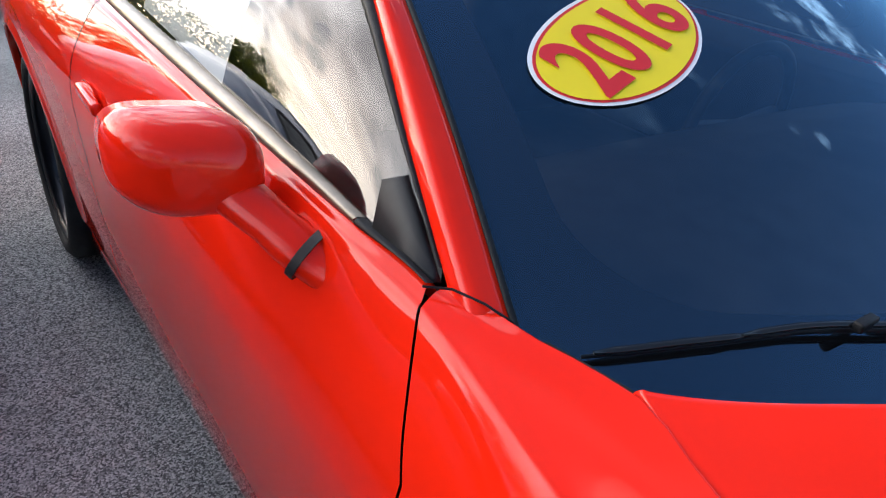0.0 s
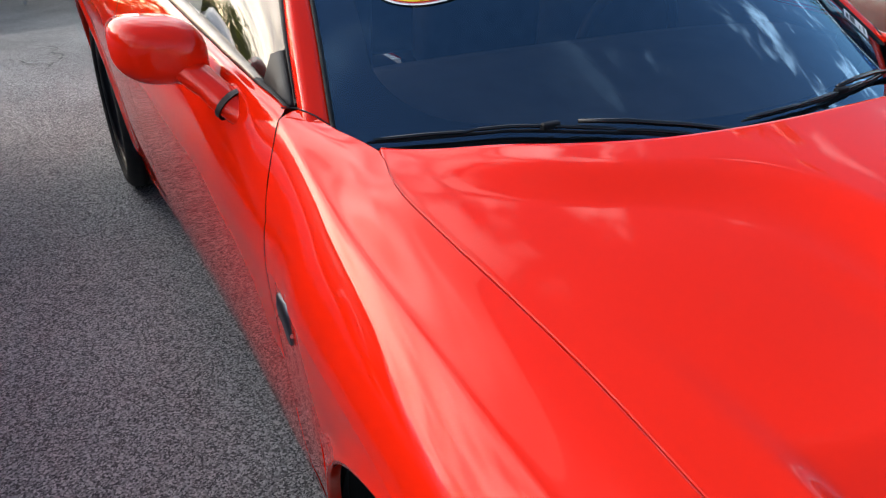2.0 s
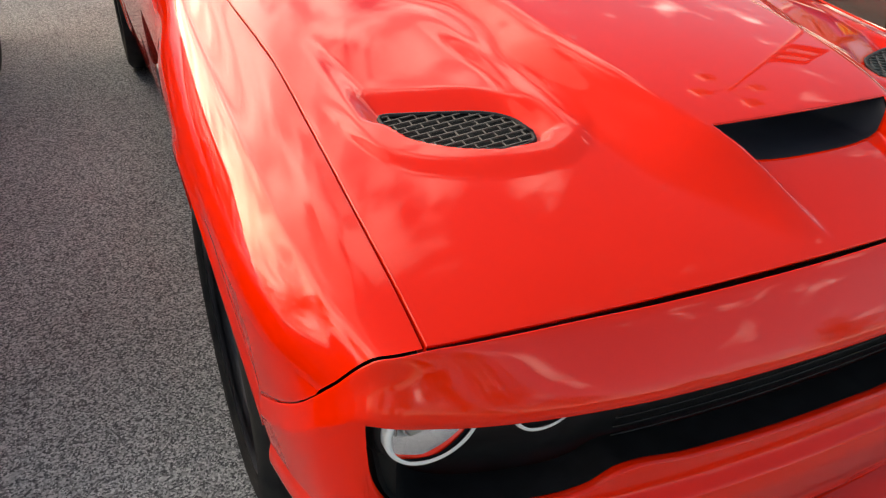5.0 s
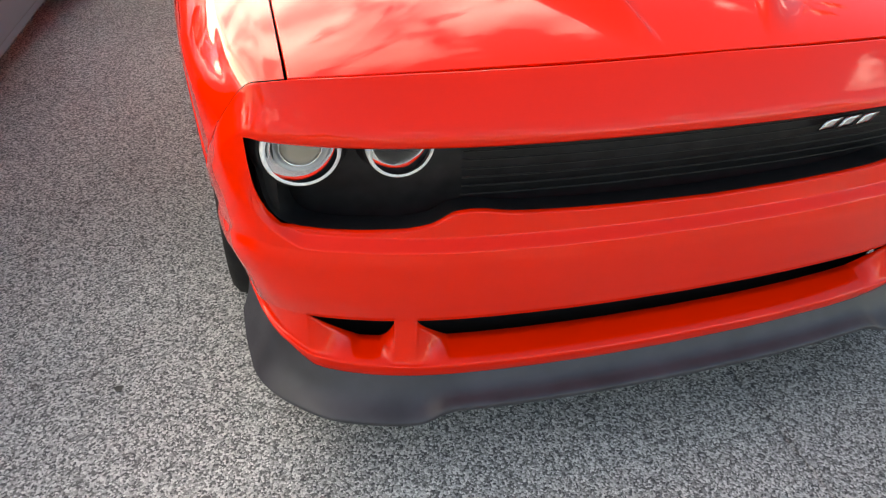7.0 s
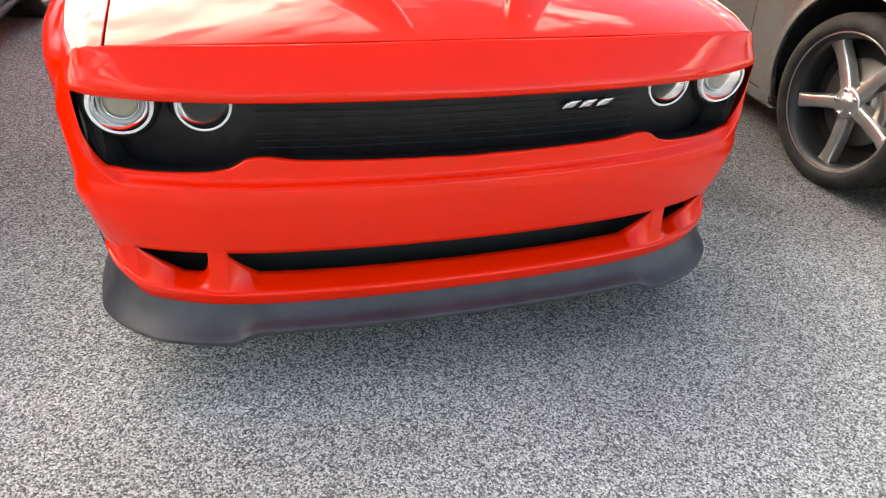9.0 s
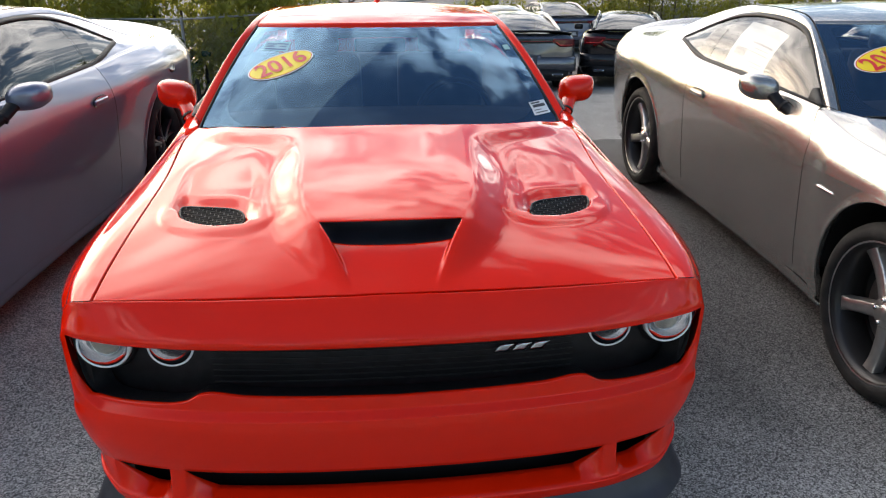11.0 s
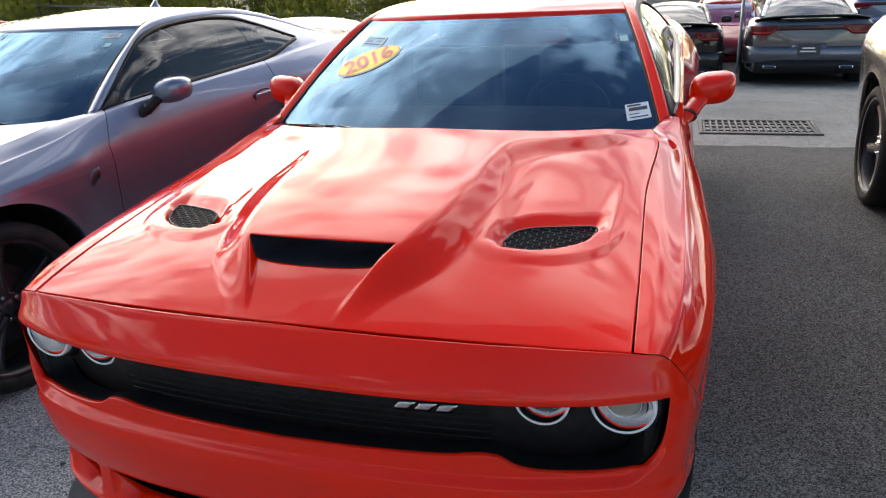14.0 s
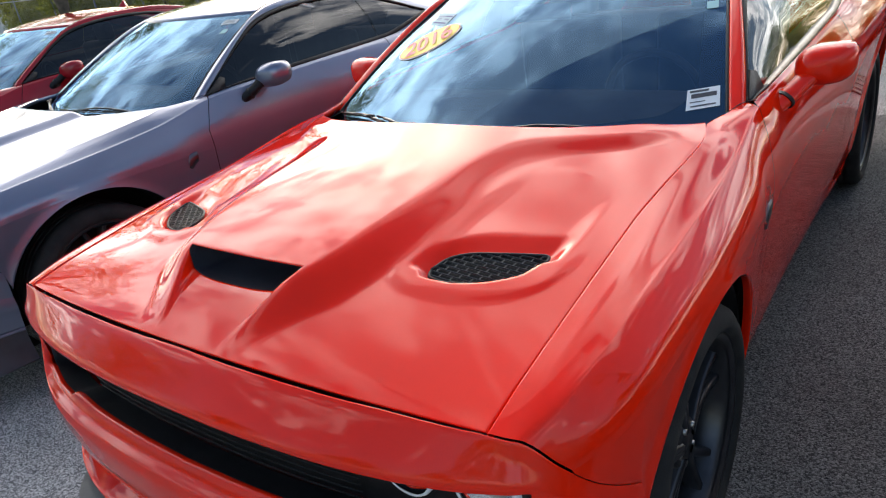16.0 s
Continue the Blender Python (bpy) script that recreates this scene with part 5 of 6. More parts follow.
def stock_labels(car):
    """Paper label, small toll sticker, pale blue price label on the screen."""
    lab = part("paper_label", screen_sheet(.872, .085, .075, .085, .002), PAPER, car, "white printed stock label inside the screen")
    for x0, y0, w, h in ((.006, .070, .044, .009), (.010, .046, .058, .018), (.008, .028, .034, .004), (.01, .010, .056, .006)):
        part("print_bar", screen_sheet(.872, .085, w, h, .0026, x0, y0), INK, lab)
    part("toll_sticker", screen_sheet(.915, .69, .034, .045, .002), TEAL, car, "small pale teal sticker")
    k, v = -.842, .715
    lab = part("price_label", screen_sheet(k, v, .130, .085, .002), SKYVINYL, car, "pale blue price label at the top of the screen")
    screen_text("ADDED", .016, k, v, .035, .060, lab)
    screen_text("$995", .019, k, v, .098, .040, lab)
    for x0, y0, w, h in ((.010, .012, .108, .009), (.008, .034, .048, .004), (.008, .045, .040, .004), (.064, .060, .058, .008)):
        part("print_bar", screen_sheet(k, v, w, h, .0026, x0, y0), BLUEINK, lab)


def side_sheet(car):
    """Printed price sheet hung inside the passenger side window."""
    lift = Vector((.010, 0, -.003))
    on_side = lambda y, u: Vector((-side_glass_point(y, u)[0], y, side_glass_point(y, u)[2])) + lift
    sh = bmesh.new()
    grid(sh, [[on_side(2.40 + .48 * a + .02 * b, .045 + .045 * a + .75 * b) for b in np.linspace(0, 1, 8)] for a in np.linspace(0, 1, 8)])
    sheet = part("price_sheet", tidy(sh, lambda p: (-1, 0, .4)), PAPER, car, "white printed price sheet on the side window")
    lift = Vector((.0088, 0, -.0026))
    for a0, b0, a1, b1 in ((.08, .60, .60, .64), (.08, .50, .50, .53), (.08, .42, .55, .44), (.60, .25, .90, .45), (.10, .20, .50, .23), (.10, .12, .45, .14)):
        b = bmesh.new()
        grid(b, [[on_side(2.40 + .48 * p + .02 * q, .045 + .045 * p + .75 * q) for q in np.linspace(b0, b1, 2)] for p in np.linspace(a0, a1, 5)])
        part("print_bar", tidy(b, lambda p: (-1, 0, .4)), GREYINK, sheet)


def lettering(text, size):
    """Flat outline of a text in the built-in font, as a bmesh in its own plane, centred."""
    cu = bpy.data.curves.new("text", "FONT")
    cu.body, cu.size, cu.align_x, cu.align_y = text, size, "CENTER", "CENTER"
    cu.resolution_u = 6
    cu.offset = size * .022
    ob = new("text", cu)
    me = ob.evaluated_get(bpy.context.evaluated_depsgraph_get()).to_mesh()
    bm = bmesh.new()
    bm.from_mesh(me)
    bpy.data.objects.remove(ob)
    bpy.data.curves.remove(cu)
    return bm


def on_screen(kc, vc, px, py, tilt, lift):
    """A point of a sticker's own plane, laid on the windscreen."""
    c, s = math.cos(tilt), math.sin(tilt)
    a, b = px * c - py * s, px * s + py * c
    p = screen_point(kc + a / .69, vc + b / .80)
    n = Vector((0, -.45, .89))
    return p + n * lift


def year_sticker(car, kc, vc, tilt, scale):
    oval = lambda rx, ry, lift: bm_poly(bmesh.new(), [on_screen(kc, vc, rx * math.cos(a) * scale, ry * math.sin(a) * scale, tilt, lift) for a in np.linspace(0, 2 * math.pi, 65)[:-1]])
    base = part("year_sticker", oval(.172, .082, .003), WHITEVINYL, car, "yellow oval sticker with red year 2016")
    part("sticker_band", oval(.166, .077, .0036), REDVINYL, base)
    part("sticker_field", oval(.162, .073, .0042), YELLOW, base)
    for colour, dx, dy, lift in ((YELLOW, 0, 0, .0056), (REDVINYL, .0, 0, .0064)):
        bm = lettering("2016", .132 * scale)
        for v in bm.verts:
            v.co = on_screen(kc, vc, v.co.x * .98 + dx, v.co.y - .002 + dy, tilt, lift)
        part("year_lettering", bm, REDVINYL if lift > .006 else YELLOW, base, "red digits 2016" if lift > .006 else "")


def bm_poly(bm, pts):
    bm.faces.new([bm.verts.new(p) for p in pts])
    bmesh.ops.triangulate(bm, faces=bm.faces[:])
    return bm


def bm_face(bm, pts, depth):
    a = [bm.verts.new(p) for p in pts]
    b = [bm.verts.new(Vector(p) - Vector((depth, 0, 0))) for p in pts]
    bm.faces.new(a)
    bm.faces.new(b[::-1])
    for i in range(len(a)):
        j = (i + 1) % len(a)
        bm.faces.new((a[i], b[i], b[j], a[j]))
    return bm


def crossings(poly, value, axis):
    out = []
    for (a, b) in zip(poly, poly[1:] + poly[:1]):
        if (a[axis] - value) * (b[axis] - value) < 0:
            q = (value - a[axis]) / (b[axis] - a[axis])
            out.append(a[1 - axis] + q * (b[1 - axis] - a[1 - axis]))
    return sorted(out)


def inside_poly(poly, x, y):
    c = crossings(poly, y, 1)
    return sum(1 for v in c if v < x) % 2 == 1


# ---- the place ----
def ground():
    bm = bmesh.new()
    fall = curve((-80, 0), (3.8, 0), (6.0, -.06), (8.5, -.30), (12, -.80), (16, -1.10), (30, -1.5), (90, -1.6))
    xs = sorted({*np.linspace(-90, 90, 25), *np.linspace(-24, 6, 31)})
    ys = sorted({*np.linspace(-60, 90, 26), *np.linspace(2, 16, 29)})
    # the lot also falls away to the passenger side beyond the first row
    across = curve((-60, 1.0), (-30, .6), (-15, .1), (-10.6, -.18), (-7.3, -.42), (-4.7, -.48), (-1, -.3), (1.5, 0), (20, 0))
    height = lambda y, x=1.5: float(fall(y)) + float(across(x)) * smooth(6.5, 12.5, y)
    grid(bm, [[(x, y, height(y, x)) for y in ys] for x in xs])
    return tidy(bm, lambda p: (0, 0, 1)), height


bm, ground_z = ground()
tagged(part("ground", bm, ASPHALT, None), "grey chip-sealed asphalt of the car lot", "ground", kind="structure")


def shaded_paving():
    """Darker asphalt between the red and the warm silver coupe, with the shade between the cars painted in, fading out
    towards the front.
    """
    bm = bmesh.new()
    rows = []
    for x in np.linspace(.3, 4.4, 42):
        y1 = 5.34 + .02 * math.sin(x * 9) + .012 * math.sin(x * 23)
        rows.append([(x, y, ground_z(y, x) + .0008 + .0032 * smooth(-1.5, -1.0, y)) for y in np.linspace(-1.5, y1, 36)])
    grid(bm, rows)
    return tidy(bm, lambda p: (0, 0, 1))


tagged(part("shaded_paving", shaded_paving(), SHADEDASPHALT, None), "darker coarse asphalt patch with painted shade between two parked coupes", "pavement", kind="structure")


def ground_mark(name, label, pts, width):
    """A thin irregular mark lying on the asphalt."""
    rng = random.Random(len(pts))
    bm = bmesh.new()
    rows = []
    for p in spline(pts, 6 * len(pts)):
        w = width * rng.uniform(.5, 1.3)
        z = ground_z(p[1], p[0]) + .005
        rows.append([(p[0] - w + rng.uniform(-1, 1) * width, p[1], z), (p[0] + w + rng.uniform(-1, 1) * width, p[1] + w, z)])
    grid(bm, rows)
    tagged(part(name, tidy(bm, lambda p: (0, 0, 1)), STAIN, None), label, "crack")


ground_mark("asphalt_crack", "thin dark crack in the worn asphalt", [(-1.12, 6.05), (-1.06, 6.3), (-1.0, 6.42), (-.96, 6.6), (-1.02, 6.75), (-.97, 6.95), (-1.1, 7.2)], .008)
ground_mark("asphalt_crack", "thin dark crack in the worn asphalt", [(-1.06, 6.3), (-1.2, 6.4), (-1.27, 6.58), (-1.45, 6.66)], .006)
spot = bmesh.new()
bm_poly(spot, [(-1.241 + (.011 + .002 * math.sin(3 * a)) * math.cos(a), .573 + (.011 + .002 * math.cos(2 * a)) * math.sin(a), .004) for a in np.linspace(0, 2 * math.pi, 21)[:-1]])
tagged(part("oil_spot", spot, STAIN, None), "small dark oil spot on the asphalt", "stain")

red_car = coupe("red_coupe", "glossy bright red two-door muscle coupe with scooped hood", RED, "black", "scoop", None, (-0.662, 0.582, 0.71, 0.97), CLEAR)
silver_car = coupe("silver_coupe", "silver two-door muscle coupe with dark tinted glass", SILVER, "black", "plain", pose(-2.776, 0.079, 0, 0, 0, -4.18))
right_car = coupe("warm_silver_coupe", "warm silver two-door muscle coupe with bright five-spoke wheels", CHAMPAGNE, "bright", "plain", pose(2.85, -0.05, 0, 0, 0, -1.2), (-0.676, 0.590, 0.71, 0.97), CLEAR)
maroon_car = coupe("dark_red_coupe", "dark red two-door coupe parked beyond the silver one", MAROON, "black", "plain", pose(-5.35, 0.35, 0, 0, 0, -4.0))


def thick_part(name, bm, material, parent, label=""):
    ob = part(name, bm, material, parent, label)
    thick(ob, .012, 1)
    return ob


def sedan(name, label, mat, at, lamps=True):
    """A four-door saloon seen from behind; its rear bumper stands at y = 0."""
    car = thing(name, label, "car", "parked cars")
    bm = bmesh.new()
    half = curve((0, .78), (.12, .90), (.5, .945), (2.5, .95), (4.3, .93), (4.8, .82), (5.0, .68))
    top = curve((0, .98), (.06, 1.06), (.9, 1.10), (1.5, 1.02), (3.5, 1.0), (4.4, .90), (4.9, .78), (5.0, .66))
    rows = []
    for y in [0, .015, .05, .12, .25, .4, .6, .8, 1.0, 1.3, 1.7, 2.2, 2.8, 3.3, 3.7, 4.1, 4.5, 4.8, 4.95, 5.0]:
        w, t = float(half(y)), float(top(y))
        k = .97 if y in (0, 5.0) else 1
        rows.append(list(spline([(0, y, t + .012), (w * .72, y, t), (w * .93, y, t - .05), (w * k, y, t - .2), (w * k, y, .62), (w * .985 * k, y, .45), (w * .95 * k, y, .26), (w * .6, y, .22), (0, y, .22)], 26)))
    grid(bm, rows)
    rear = [[(x * (1 - .0), y, z) for x, y, z in [(p[0] * k, -.03 * (1 - k), .62 + (p[2] - .62) * k) for p in rows[0]]] for k in (1, .8, .5, 0)]
    grid(bm, rear)
    front = [[(p[0] * k, 5.0 + .05 * (1 - k), .5 + (p[2] - .5) * k) for p in rows[-1]] for k in (1, .6, 0)]
    grid(bm, front)
    part("body", mirrored(tidy(bm, lambda p: (p.x, p.y - 2.5, p.z - .5))), mat, car)
    rf = bmesh.new()
    hw = curve((.95, .60), (1.6, .58), (2.4, .58), (3.3, .66))
    grid(rf, [[(k * float(hw(y)), y, 1.455 - .09 * abs(k) ** 3 - .10 * ((y - 2.1) / .9) ** 2) for y in np.linspace(1.45, 2.75, 12)] for k in np.linspace(-1, 1, 15)])
    part("roof", tidy(rf, lambda p: (0, 0, 1)), mat, car)
    rg = bmesh.new()
    grid(rg, [[(k * (.66 - .08 * v), .62 + .86 * v, 1.09 + .315 * v + .03 * math.sin(math.pi * v) - .06 * abs(k) ** 3 * v) for v in np.linspace(0, 1, 8)] for k in np.linspace(-1, 1, 15)])
    part("rear_window", tidy(rg, lambda p: (0, -1, 1)), TINTED, car).visible_shadow = False
    wg = bmesh.new()
    grid(wg, [[(k * (.70 - .12 * v), 3.55 - .82 * v, 1.0 + .37 * v + .03 * math.sin(math.pi * v)) for v in np.linspace(0, 1, 8)] for k in np.linspace(-1, 1, 9)])
    part("windscreen", tidy(wg, lambda p: (0, 1, 1)), SCREEN, car).visible_shadow = False
    for s in (1, -1):
        sg = bmesh.new()
        grid(sg, [[(s * (.80 - .24 * v), y0 + (y1 - y0) * v, 1.06 + .30 * v) for v in np.linspace(0, 1, 5)] for y0, y1 in ((.75, 1.5), (1.4, 1.7), (2.0, 2.1), (2.7, 2.5), (3.5, 2.76))])
        part("side_window", tidy(sg, lambda p: (s, 0, 0)), TINTED, car).visible_shadow = False
        pl = bmesh.new()
        tube(pl, [(s * .70, .62, 1.095), (s * .64, 1.05, 1.27), (s * .585, 1.45, 1.39), (s * .585, 2.1, 1.42), (s * .59, 2.74, 1.37), (s * .70, 3.5, 1.03)], .035, 8)
        part("roof_rail", pl, mat, car)
        for yc in (.98, 4.03):
            # no arch is cut: a black disc stands in for its shaded hollow
            ar = bmesh.new()
            lathe(ar, [(0, 0), (.385, 0), (.385, -.22 * s)], 32, "x", (s * .957, yc, .34))
            part("arch_shade_disc", ar, VOID, car)
            e = new("wheel")
            e.parent = car
            wheel("black", e, s * .84, yc, s)
        mi = bmesh.new()
        box(mi, (s * 1.02 - .10, 3.02, 1.0), (s * 1.02 + .10, 3.14, 1.13), .04, 3)
        part("mirror", mi, mat, car)
        ex = bmesh.new()
        box(ex, (s * .56 - .10, -.125, .315), (s * .56 + .10, .05, .36), .014)
        tip = part("exhaust_tip", ex, CHROME, car)
        ex = bmesh.new()
        box(ex, (s * .56 - .085, -.128, .324), (s * .56 + .085, -.122, .351), .002)
        part("exhaust_mouth", ex, VOID, tip)
        if lamps:
            lp = bmesh.new()
            grid(lp, [[(s * x, -.042 + .15 * max(0, (x - .62) / .26) ** 2, z) for z in np.linspace(.835 + .075 * smooth(.62, .48, x), .985, 6)] for x in np.linspace(.46, .88, 16)])
            lamp = thick_part("tail_lamp", tidy(lp, lambda p: (0, -1, 0)), TAILRED, car, "dark red tail lamp")
            ln = bmesh.new()
            tube(ln, [(s * x, -.060 + .15 * max(0, (x - .62) / .26) ** 2, .872 + .062 * smooth(.60, .50, x)) for x in np.linspace(.52, .84, 12)], .007, 6)
            part("light_line", ln, REDVINYL, lamp)
    lb = bmesh.new()
    box(lb, (-.47, -.050, .905), (.47, -.02, .985), .010)
    band = part("lamp_band", lb, GLOSSBLACK, car, "black band between the tail lamps")
    lb = bmesh.new()
    box(lb, (-.45, -.054, .930), (.45, -.049, .948), .002)
    part("light_line", lb, TAILRED, band)
    sp = bmesh.new()
    grid(sp, [[(k * .84, -.02 + .14 * abs(k) ** 3 + .18 * v, 1.105 + .035 * math.sin(math.pi * min(1, v + .3)) - .055 * abs(k) ** 4) for v in np.linspace(0, 1, 6)] for k in np.linspace(-1, 1, 15)])
    thick(part("spoiler", tidy(sp, lambda p: (0, 0, 1)), GLOSSBLACK, car, "black boot-lid spoiler"), .02)
    df = bmesh.new()
    grid(df, [[(k * .78, -.085 + .10 * abs(k) ** 4 + dy, z) for dy, z in ((.05, .235), (.012, .27), (0, .34), (.004, .425))] for k in np.linspace(-1, 1, 13)])
    thick(part("rear_diffuser", tidy(df, lambda p: (0, -1, 0)), BLACK, car), .02, 1)
    bp = bmesh.new()
    grid(bp, [[(x, y0 + dy, z) for dy, z in ((.03, .655), (-.012, .64), (-.035, .60), (-.042, .52), (-.03, .43), (.01, .385), (.06, .38))]
              for x, y0 in spline([(-.965, .75), (-.965, .35), (-.93, .10), (-.80, -.012), (-.45, -.045), (0, -.055), (.45, -.045), (.80, -.012), (.93, .10), (.965, .35), (.965, .75)], 50)])
    part("rear_bumper", tidy(bp, lambda p: (0, -1, 0)), mat, car)
    ps = bmesh.new()
    grid(ps, [[(k * (.30 - .06 * v), -.050 - .052 * 0 - .012 * (1 - v), .50 + .20 * v) for v in np.linspace(0, 1, 4)] for k in np.linspace(-1, 1, 7)])
    thick(part("plate_recess", tidy(ps, lambda p: (0, -1, 0)), mat, car), .05, -1)
    pt = bmesh.new()
    box(pt, (-.165, -.122, .520), (.165, -.104, .690), .006)
    plate = part("dealer_plate", pt, INK, car, "black dealer plate with pale bars")
    for z, w in ((.63, .10), (.58, .13)):
        b = bmesh.new()
        box(b, (-w, -.126, z - .012), (w * .8, -.121, z + .012))
        part("print_bar", b, PAPER, plate)
    car.matrix_world = at
    return car


def at_ground(x, y, turn):
    slope = math.degrees(math.atan2(ground_z(y + 4, x) - ground_z(y + .9, x), 3.1))
    return pose(x, y, ground_z(y + .9, x) - math.tan(radians(slope)) * .9, slope, 0, turn)


sedan("grey_saloon", "metallic grey saloon with black boot spoiler", STEEL, at_ground(2.85, 12.0, -3))
sedan("black_saloon", "black saloon with red tail lamp band", BLACKPAINT, at_ground(.62, 12.1, -2))
sedan("dark_saloon", "dark grey saloon parked at an angle", BLACKPAINT, at_ground(5.0, 12.6, -16))
sedan("white_saloon", "white saloon far behind the first row", WHITEPAINT, at_ground(4.3, 24.5, 176))
sedan("small_red_saloon", "dark red saloon in the far row", MAROON, at_ground(2.1, 21.5, 176))
sedan("pale_saloon", "pale silver saloon in the far row", SILVER, at_ground(6.0, 20.5, 3))
sedan("green_saloon", "dark green saloon behind the silver coupe", GREENPAINT, at_ground(-4.2, 11.6, 8))


# ---- drain grate ----
def grate():
    g = thing("drain_grate", "rusty cast-iron drain grate set in the asphalt", "drain grate")
    x0, x1, y0, y1, z = 1.07, 2.10, 5.80, 6.46, float(ground_z(6.1)) + .012
    tilt = math.atan2(float(ground_z(6.4)) - float(ground_z(5.8)), .6)
    zz = lambda y: z + math.tan(tilt) * (y - 6.1)
    fr = bmesh.new()
    for a, b, c, d in ((x0, x1, y0, y0 + .035), (x0, x1, y1 - .035, y1), (x0, x0 + .035, y0 + .036, y1 - .036), (x1 - .035, x1, y0 + .036, y1 - .036)):
        box(fr, (a, c, zz((c + d) / 2) - .05), (b, d, zz((c + d) / 2) + .002), .004)
    part("frame", fr, IRON, g)
    for k in range(17):
        x = x0 + .05 + k * (x1 - x0 - .10) / 16
        b = bmesh.new()
        box(b, (x - .010, y0 + .036, zz(y0) - .016), (x + .010, y1 - .036, zz(y0)), .003)
        for v in b.verts:
            v.co.z += math.tan(tilt) * (v.co.y - y0)
        part("bar", b, IRON, g)
    for k in range(1, 4):
        y = y0 + k * (y1 - y0) / 4
        b = bmesh.new()
        box(b, (x0 + .036, y - .013, zz(y) - .016), (x1 - .036, y + .013, zz(y) - .002), .003)
        part("cross_bar", b, IRON, g)
    # black block under the bars, standing in for the shade of a deep pit
    pit = bmesh.new()
    box(pit, (x0 + .01, y0 + .01, z - .052), (x1 - .01, y1 - .01, z - .030))
    part("pit", pit, VOID, g)


grate()


# ---- fence, hedges, trees, lamp mast ----
def leaf_cloud(bm, centre, radius, count, size, rng, squash=.8):
    c = Vector(centre)
    for _ in range(count):
        d = Vector((rng.gauss(0, 1), rng.gauss(0, 1), rng.gauss(0, 1))).normalized()
        p = c + Vector((d.x, d.y, d.z * squash)) * radius * (.55 + .5 * rng.random())
        n = (d + Vector((rng.gauss(0, .6), rng.gauss(0, .6), rng.gauss(0, .6)))).normalized()
        t = n.orthogonal().normalized()
        b = n.cross(t)
        a = rng.random() * 6.28
        t, b = t * math.cos(a) + b * math.sin(a), b * math.cos(a) - t * math.sin(a)
        s = size * (.6 + .8 * rng.random())
        vs = [bm.verts.new(p + q) for q in (-t * s, b * s * .5, t * s, -b * s * .5)]
        bm.faces.new(vs)


def tree(seed, height, spread):
    rng = random.Random(seed)
    t = thing("tree", "broad-leaved tree in full leaf beyond the lot", "tree", "trees round the lot")
    tr = bmesh.new()
    tube(tr, [(0, 0, 0), (.05, .02, height * .2), (-.06, .08, height * .42), (.05, 0, height * .7)], [.22, .17, .13, .05], 10)
    part("trunk", tr, BARK, t)
    limbs, crown = bmesh.new(), bmesh.new()
    for k in range(13):
        a, h = k * 2.4 + rng.random(), height * (.30 + .62 * k / 13)
        reach = spread * (1.05 - .65 * (k / 13)) * (.6 + .5 * rng.random())
        tip = Vector((math.cos(a) * reach, math.sin(a) * reach, h + .25 * reach))
        tube(limbs, [(0, 0, h * .8), tip * .5 + Vector((0, 0, h * .42)), tip], [.07, .045, .02], 6)
        leaf_cloud(crown, tip, spread * .42, 700, .062, rng)
        leaf_cloud(crown, tip * .6 + Vector((0, 0, h * .42)), spread * .36, 400, .062, rng)
    leaf_cloud(crown, (0, 0, height * .95), spread * .45, 700, .062, rng)
    part("limbs", limbs, BARK, t)
    part("crown", crown, LEAF, t, smooth=False)
    return t


def bush(seed):
    rng = random.Random(seed)
    t = thing("bush", "dense yellow-green roadside bush", "bush", "bushes behind the fence")
    bm = bmesh.new()
    for k in range(9):
        leaf_cloud(bm, (rng.uniform(-1.1, 1.1), rng.uniform(-.5, .5), rng.uniform(.4, 1.9)), rng.uniform(.5, .8), 560, .050, rng)
    part("crown", bm, HEDGE, t, smooth=False)
    st = bmesh.new()
    for k in range(4):
        tube(st, [(k * .4 - .6, 0, 0), (k * .45 - .65, .1, 1.2)], [.04, .02], 6)
    part("stem", st, BARK, t)
    return t


HEDGE = vary(shader("hedge_leaves", (0.14, 0.17, 0.03), 0.5), (0.06, 0.09, 0.018), (0.24, 0.25, 0.045), 1.0, 5)
translucent(HEDGE, (0.42, 0.42, 0.05), 0.45)
rng = random.Random(4)
bushes = [bush(11), bush(12)]
spots = [(-33 + 1.35 * k, 15.9 + rng.uniform(-.4, .5)) for k in range(24)]
for k, (x, y) in enumerate(spots):
    m = pose(x, y, ground_z(y, x), 0, 0, rng.uniform(0, 360)) @ Matrix.Diagonal((1.15, 1.15, rng.uniform(1.0, 1.7), 1))
    if k < 2:
        bushes[k].matrix_world = m
    else:
        copy_thing(bushes[k % 2], m)
for k in range(9):
    copy_thing(bushes[k % 2], pose(4.5 + 2.4 * k, 27 + rng.uniform(-.6, .6), float(ground_z(27)), 0, 0, rng.uniform(0, 360)))
trees = [tree(1, 8.5, 3.0), tree(2, 10.5, 3.6), tree(3, 7.0, 2.6)]
# trees at negative y are unseen, added to darken the bumper's reflections
ring = [(-17.5, 9.5), (-20, 4), (-15, 19.5), (-21, 18.5), (-11, 20), (-7.5, 21), (-3.5, 23), (-26, 19.5), (-18, 22), (-23, -3), (-22, -12), (-14, -24), (-4, -30), (7, -31), (18, -25), (-9, -20), (1, -22), (12, -21), (-18, -18), (22, -19), (-1, -27), (25, -14), (27, -4),
        (25, 7), (22, 13), (17, 20), (24, 22), (12, 31), (5, 34), (-1, 33), (20, 31), (28, 15)]
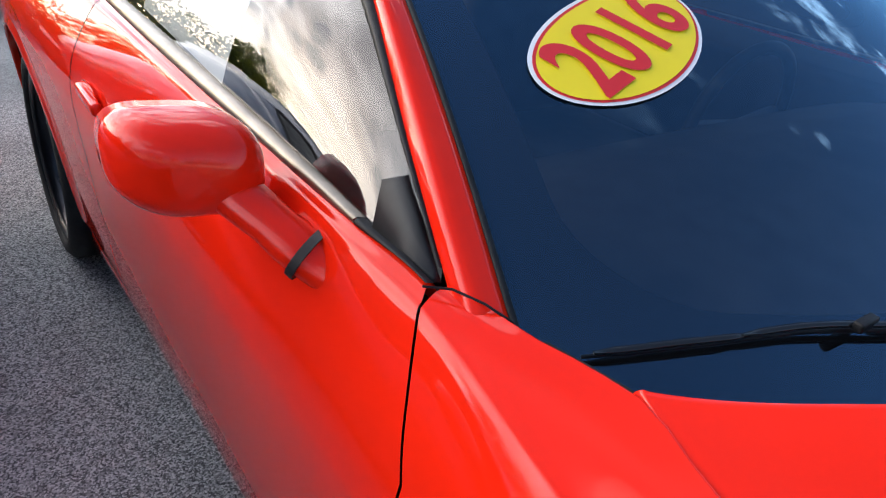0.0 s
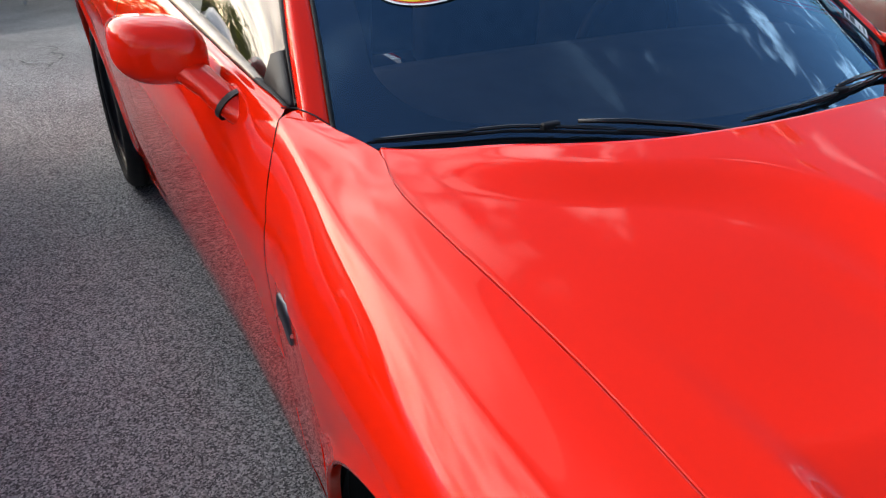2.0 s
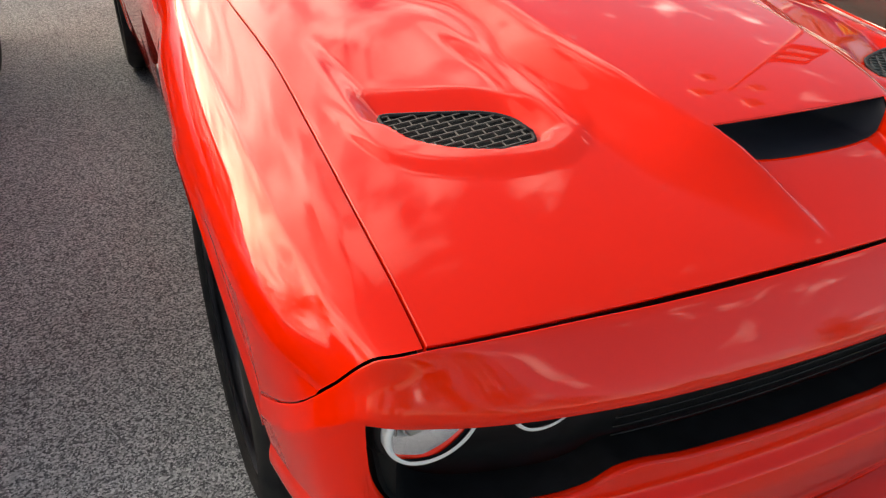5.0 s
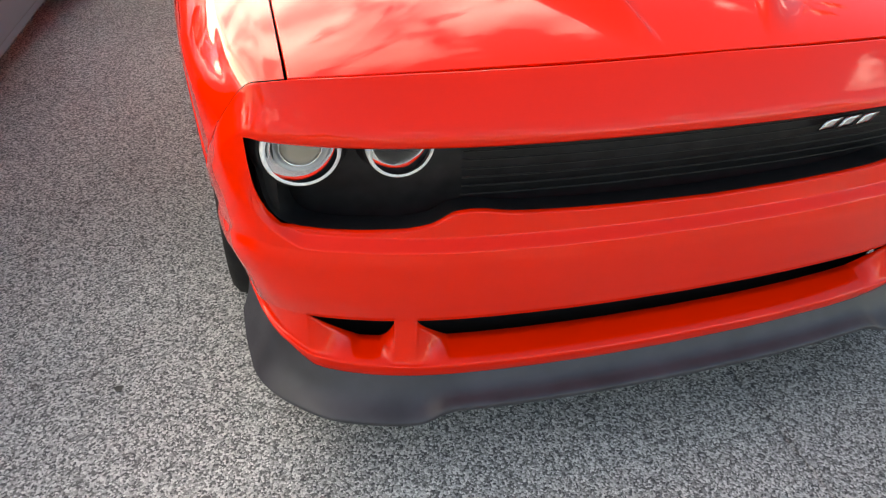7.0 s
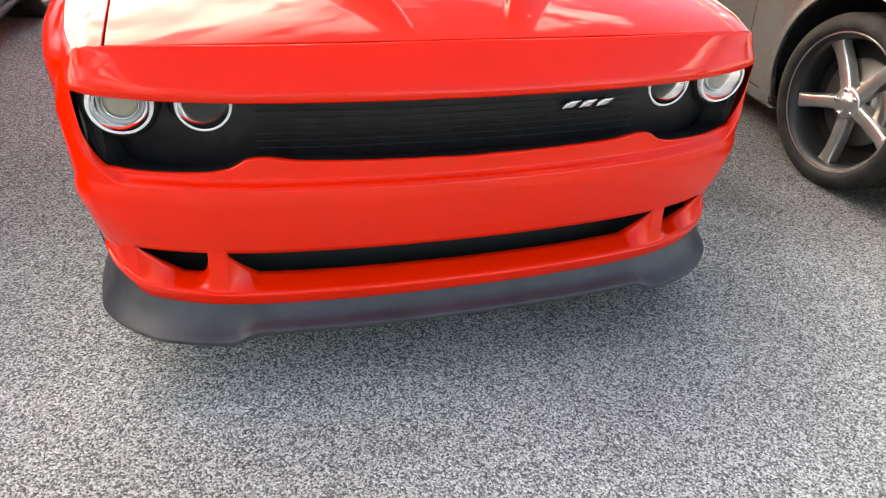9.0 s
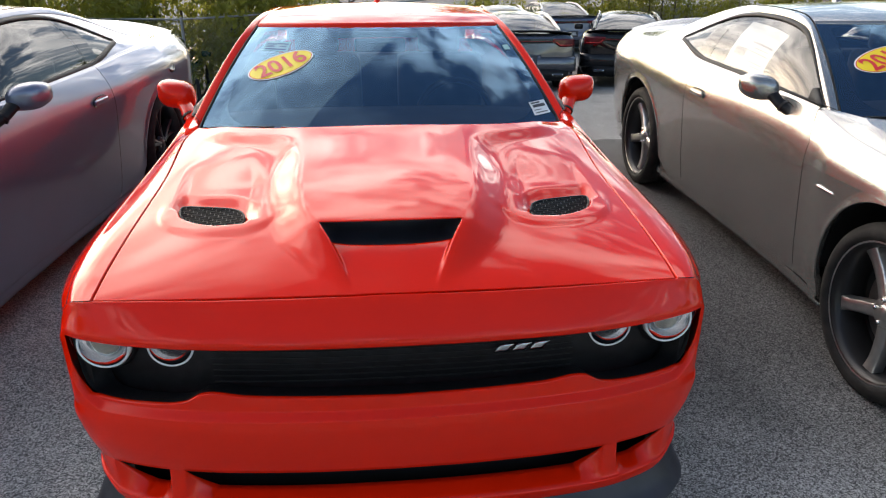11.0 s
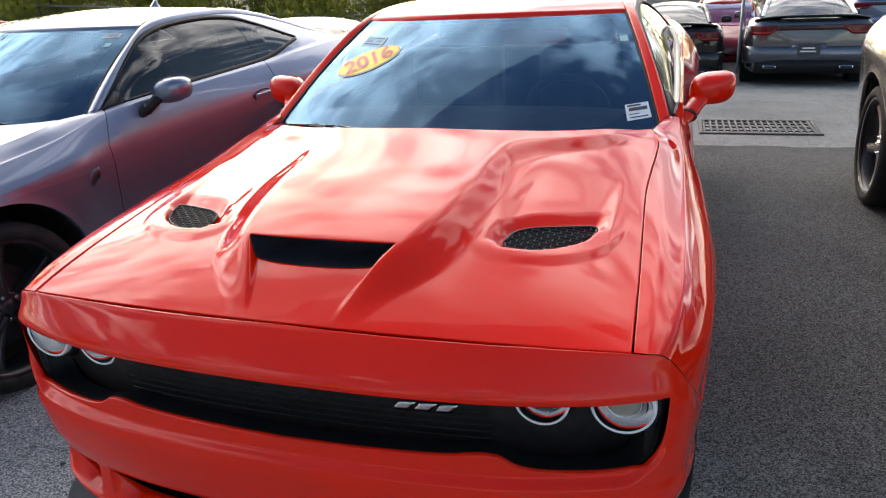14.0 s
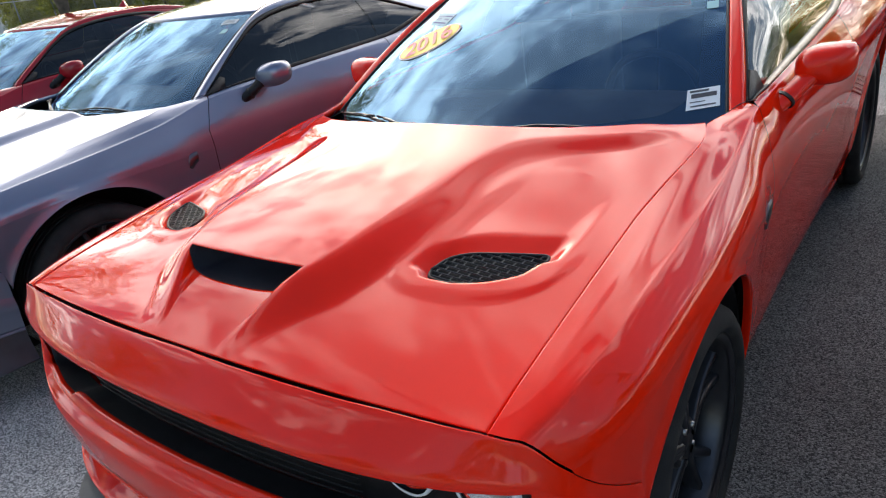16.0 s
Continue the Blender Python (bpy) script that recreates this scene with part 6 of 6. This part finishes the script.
for k, (x, y) in enumerate(ring):
    m = pose(x, y, ground_z(y, x), 0, 0, rng.uniform(0, 360)) @ Matrix.Scale((.72 if (x, y) == (-7.5, 21) else 1 if y > 30 else .6) if y > 17 else 1, 4)
    if k < 3:
        trees[k].matrix_world = m
    else:
        copy_thing(trees[k % 3], m)


def fence(x0, x1, y):
    f = thing("chain_link_fence", "galvanised chain-link fence behind the parked cars", "fence")
    zf = lambda x: ground_z(y, x)
    n = int((x1 - x0) / 3)
    for k in range(n + 1):
        b = bmesh.new()
        x = x0 + k * (x1 - x0) / n
        tube(b, [(x, y, zf(x)), (x, y, zf(x) + 1.85)], .03, 10)
        part("post", b, GALV, f)
    b = bmesh.new()
    tube(b, [(x, y, zf(x) + 1.80) for x in np.linspace(x0, x1, 13)], .021, 8)
    part("top_rail", b, GALV, f)
    vs, fs = [], []
    step = .075
    for k in range(int((x1 - x0) / step) + 25):
        for s in (1, -1):
            xa = x0 + k * step - (0 if s > 0 else 0)
            p0, p1 = (xa - (1.75 if s > 0 else 0), zf(xa) + .03), (xa - (0 if s > 0 else 1.75), zf(xa) + 1.78)
            if p0[0] < x0 or p1[0] < x0 or p0[0] > x1 or p1[0] > x1:
                continue
            i = len(vs)
            w = .0025
            vs += [(p0[0] - w, y, p0[1]), (p0[0] + w, y, p0[1]), (p1[0] + w, y + .004 * s, p1[1]), (p1[0] - w, y + .004 * s, p1[1])]
            fs.append((i, i + 1, i + 2, i + 3))
    me = bpy.data.meshes.new("wire_mesh")
    me.from_pydata(vs, [], fs)
    me.materials.append(GALV)
    ob = new("wire_mesh", me)
    ob.parent = f
    ob["kind"] = "stuff"


fence(-34, 2, 14.6)


def lamp_mast():
    m = thing("lamp_mast", "tall steel lamp mast with a red flag", "lamp mast", at=pose(11.8, 8.4, float(ground_z(8.4))))
    b = bmesh.new()
    tube(b, [(0, 0, 0), (0, 0, 5), (0, 0, 10.6)], [.10, .085, .06], 12)
    part("mast", b, GALV, m)
    for a in (0, 1.57, 3.14, 4.71):
        c, s = math.cos(a), math.sin(a)
        b = bmesh.new()
        tube(b, [(0, 0, 10.3), (.5 * c, .5 * s, 10.5), (.9 * c, .9 * s, 10.5)], .03, 8)
        arm = part("arm", b, GALV, m)
        b = bmesh.new()
        box(b, (1.15 * c - .28, 1.15 * s - .28, 10.40), (1.15 * c + .28, 1.15 * s + .28, 10.56), .03)
        part("lamp_head", b, WHITEVINYL, arm)
    b = bmesh.new()
    grid(b, [[(.10 + 1.5 * q + .03 * math.sin(7 * v), .08 * math.sin(5 * q), 6.6 + 1.7 * v - .12 * q) for v in np.linspace(0, 1, 6)] for q in np.linspace(0, 1, 10)])
    flag = part("flag", tidy(b, lambda p: (0, -1, 0)), REDVINYL, m, "red flag with pale bars")
    for z in (7.0, 7.6):
        for s in (-1, 1):
            b = bmesh.new()
            grid(b, [[(.3 + 1.1 * q, .08 * math.sin(5 * (.13 + .73 * q)) + .012 * s, z + h) for h in (0, .28)] for q in np.linspace(0, 1, 8)])
            part("flag_bar", tidy(b, lambda p: (0, s, 0)), WHITEVINYL, flag)


lamp_mast()


def low_wall():
    w = thing("block_wall", "pale grey low wall beyond the far row", "wall")
    b = bmesh.new()
    box(b, (-2, 28.5, float(ground_z(29)) - .2), (34, 28.8, float(ground_z(29)) + 1.0), .02)
    part("wall", b, CONCRETE, w)


low_wall()


def white_building():
    b = thing("white_building", "white rendered building beyond the hedge", "building", at=pose(-44, 27, ground_z(27, -44), 0, 0, 58))
    w = bmesh.new()
    box(w, (-8, -4, -.2), (8, 4, 4.6), .02)
    wall = part("wall", w, WHITEWALL, b)
    r = bmesh.new()
    box(r, (-8.3, -4.3, 4.602), (8.3, 4.3, 4.85), .03)
    part("roof", r, CONCRETE, b)
    for x in (-5.4, -1.8, 1.8, 5.4):
        g = bmesh.new()
        box(g, (x - .6, -4.03, 1.2), (x + .6, -3.98, 2.6), .01)
        win = part("window", g, GLOSSBLACK, wall)
        f = bmesh.new()
        box(f, (x - .7, -4.06, 1.08), (x + .7, -3.99, 1.18), .01)
        part("window_sill", f, CONCRETE, wall)


WHITEWALL = vary(shader("white_render", (0.7, 0.7, 0.68), 0.85), (0.62, 0.62, 0.60), (0.76, 0.76, 0.74), 1.5, 5, 0.2, 60)
white_building()
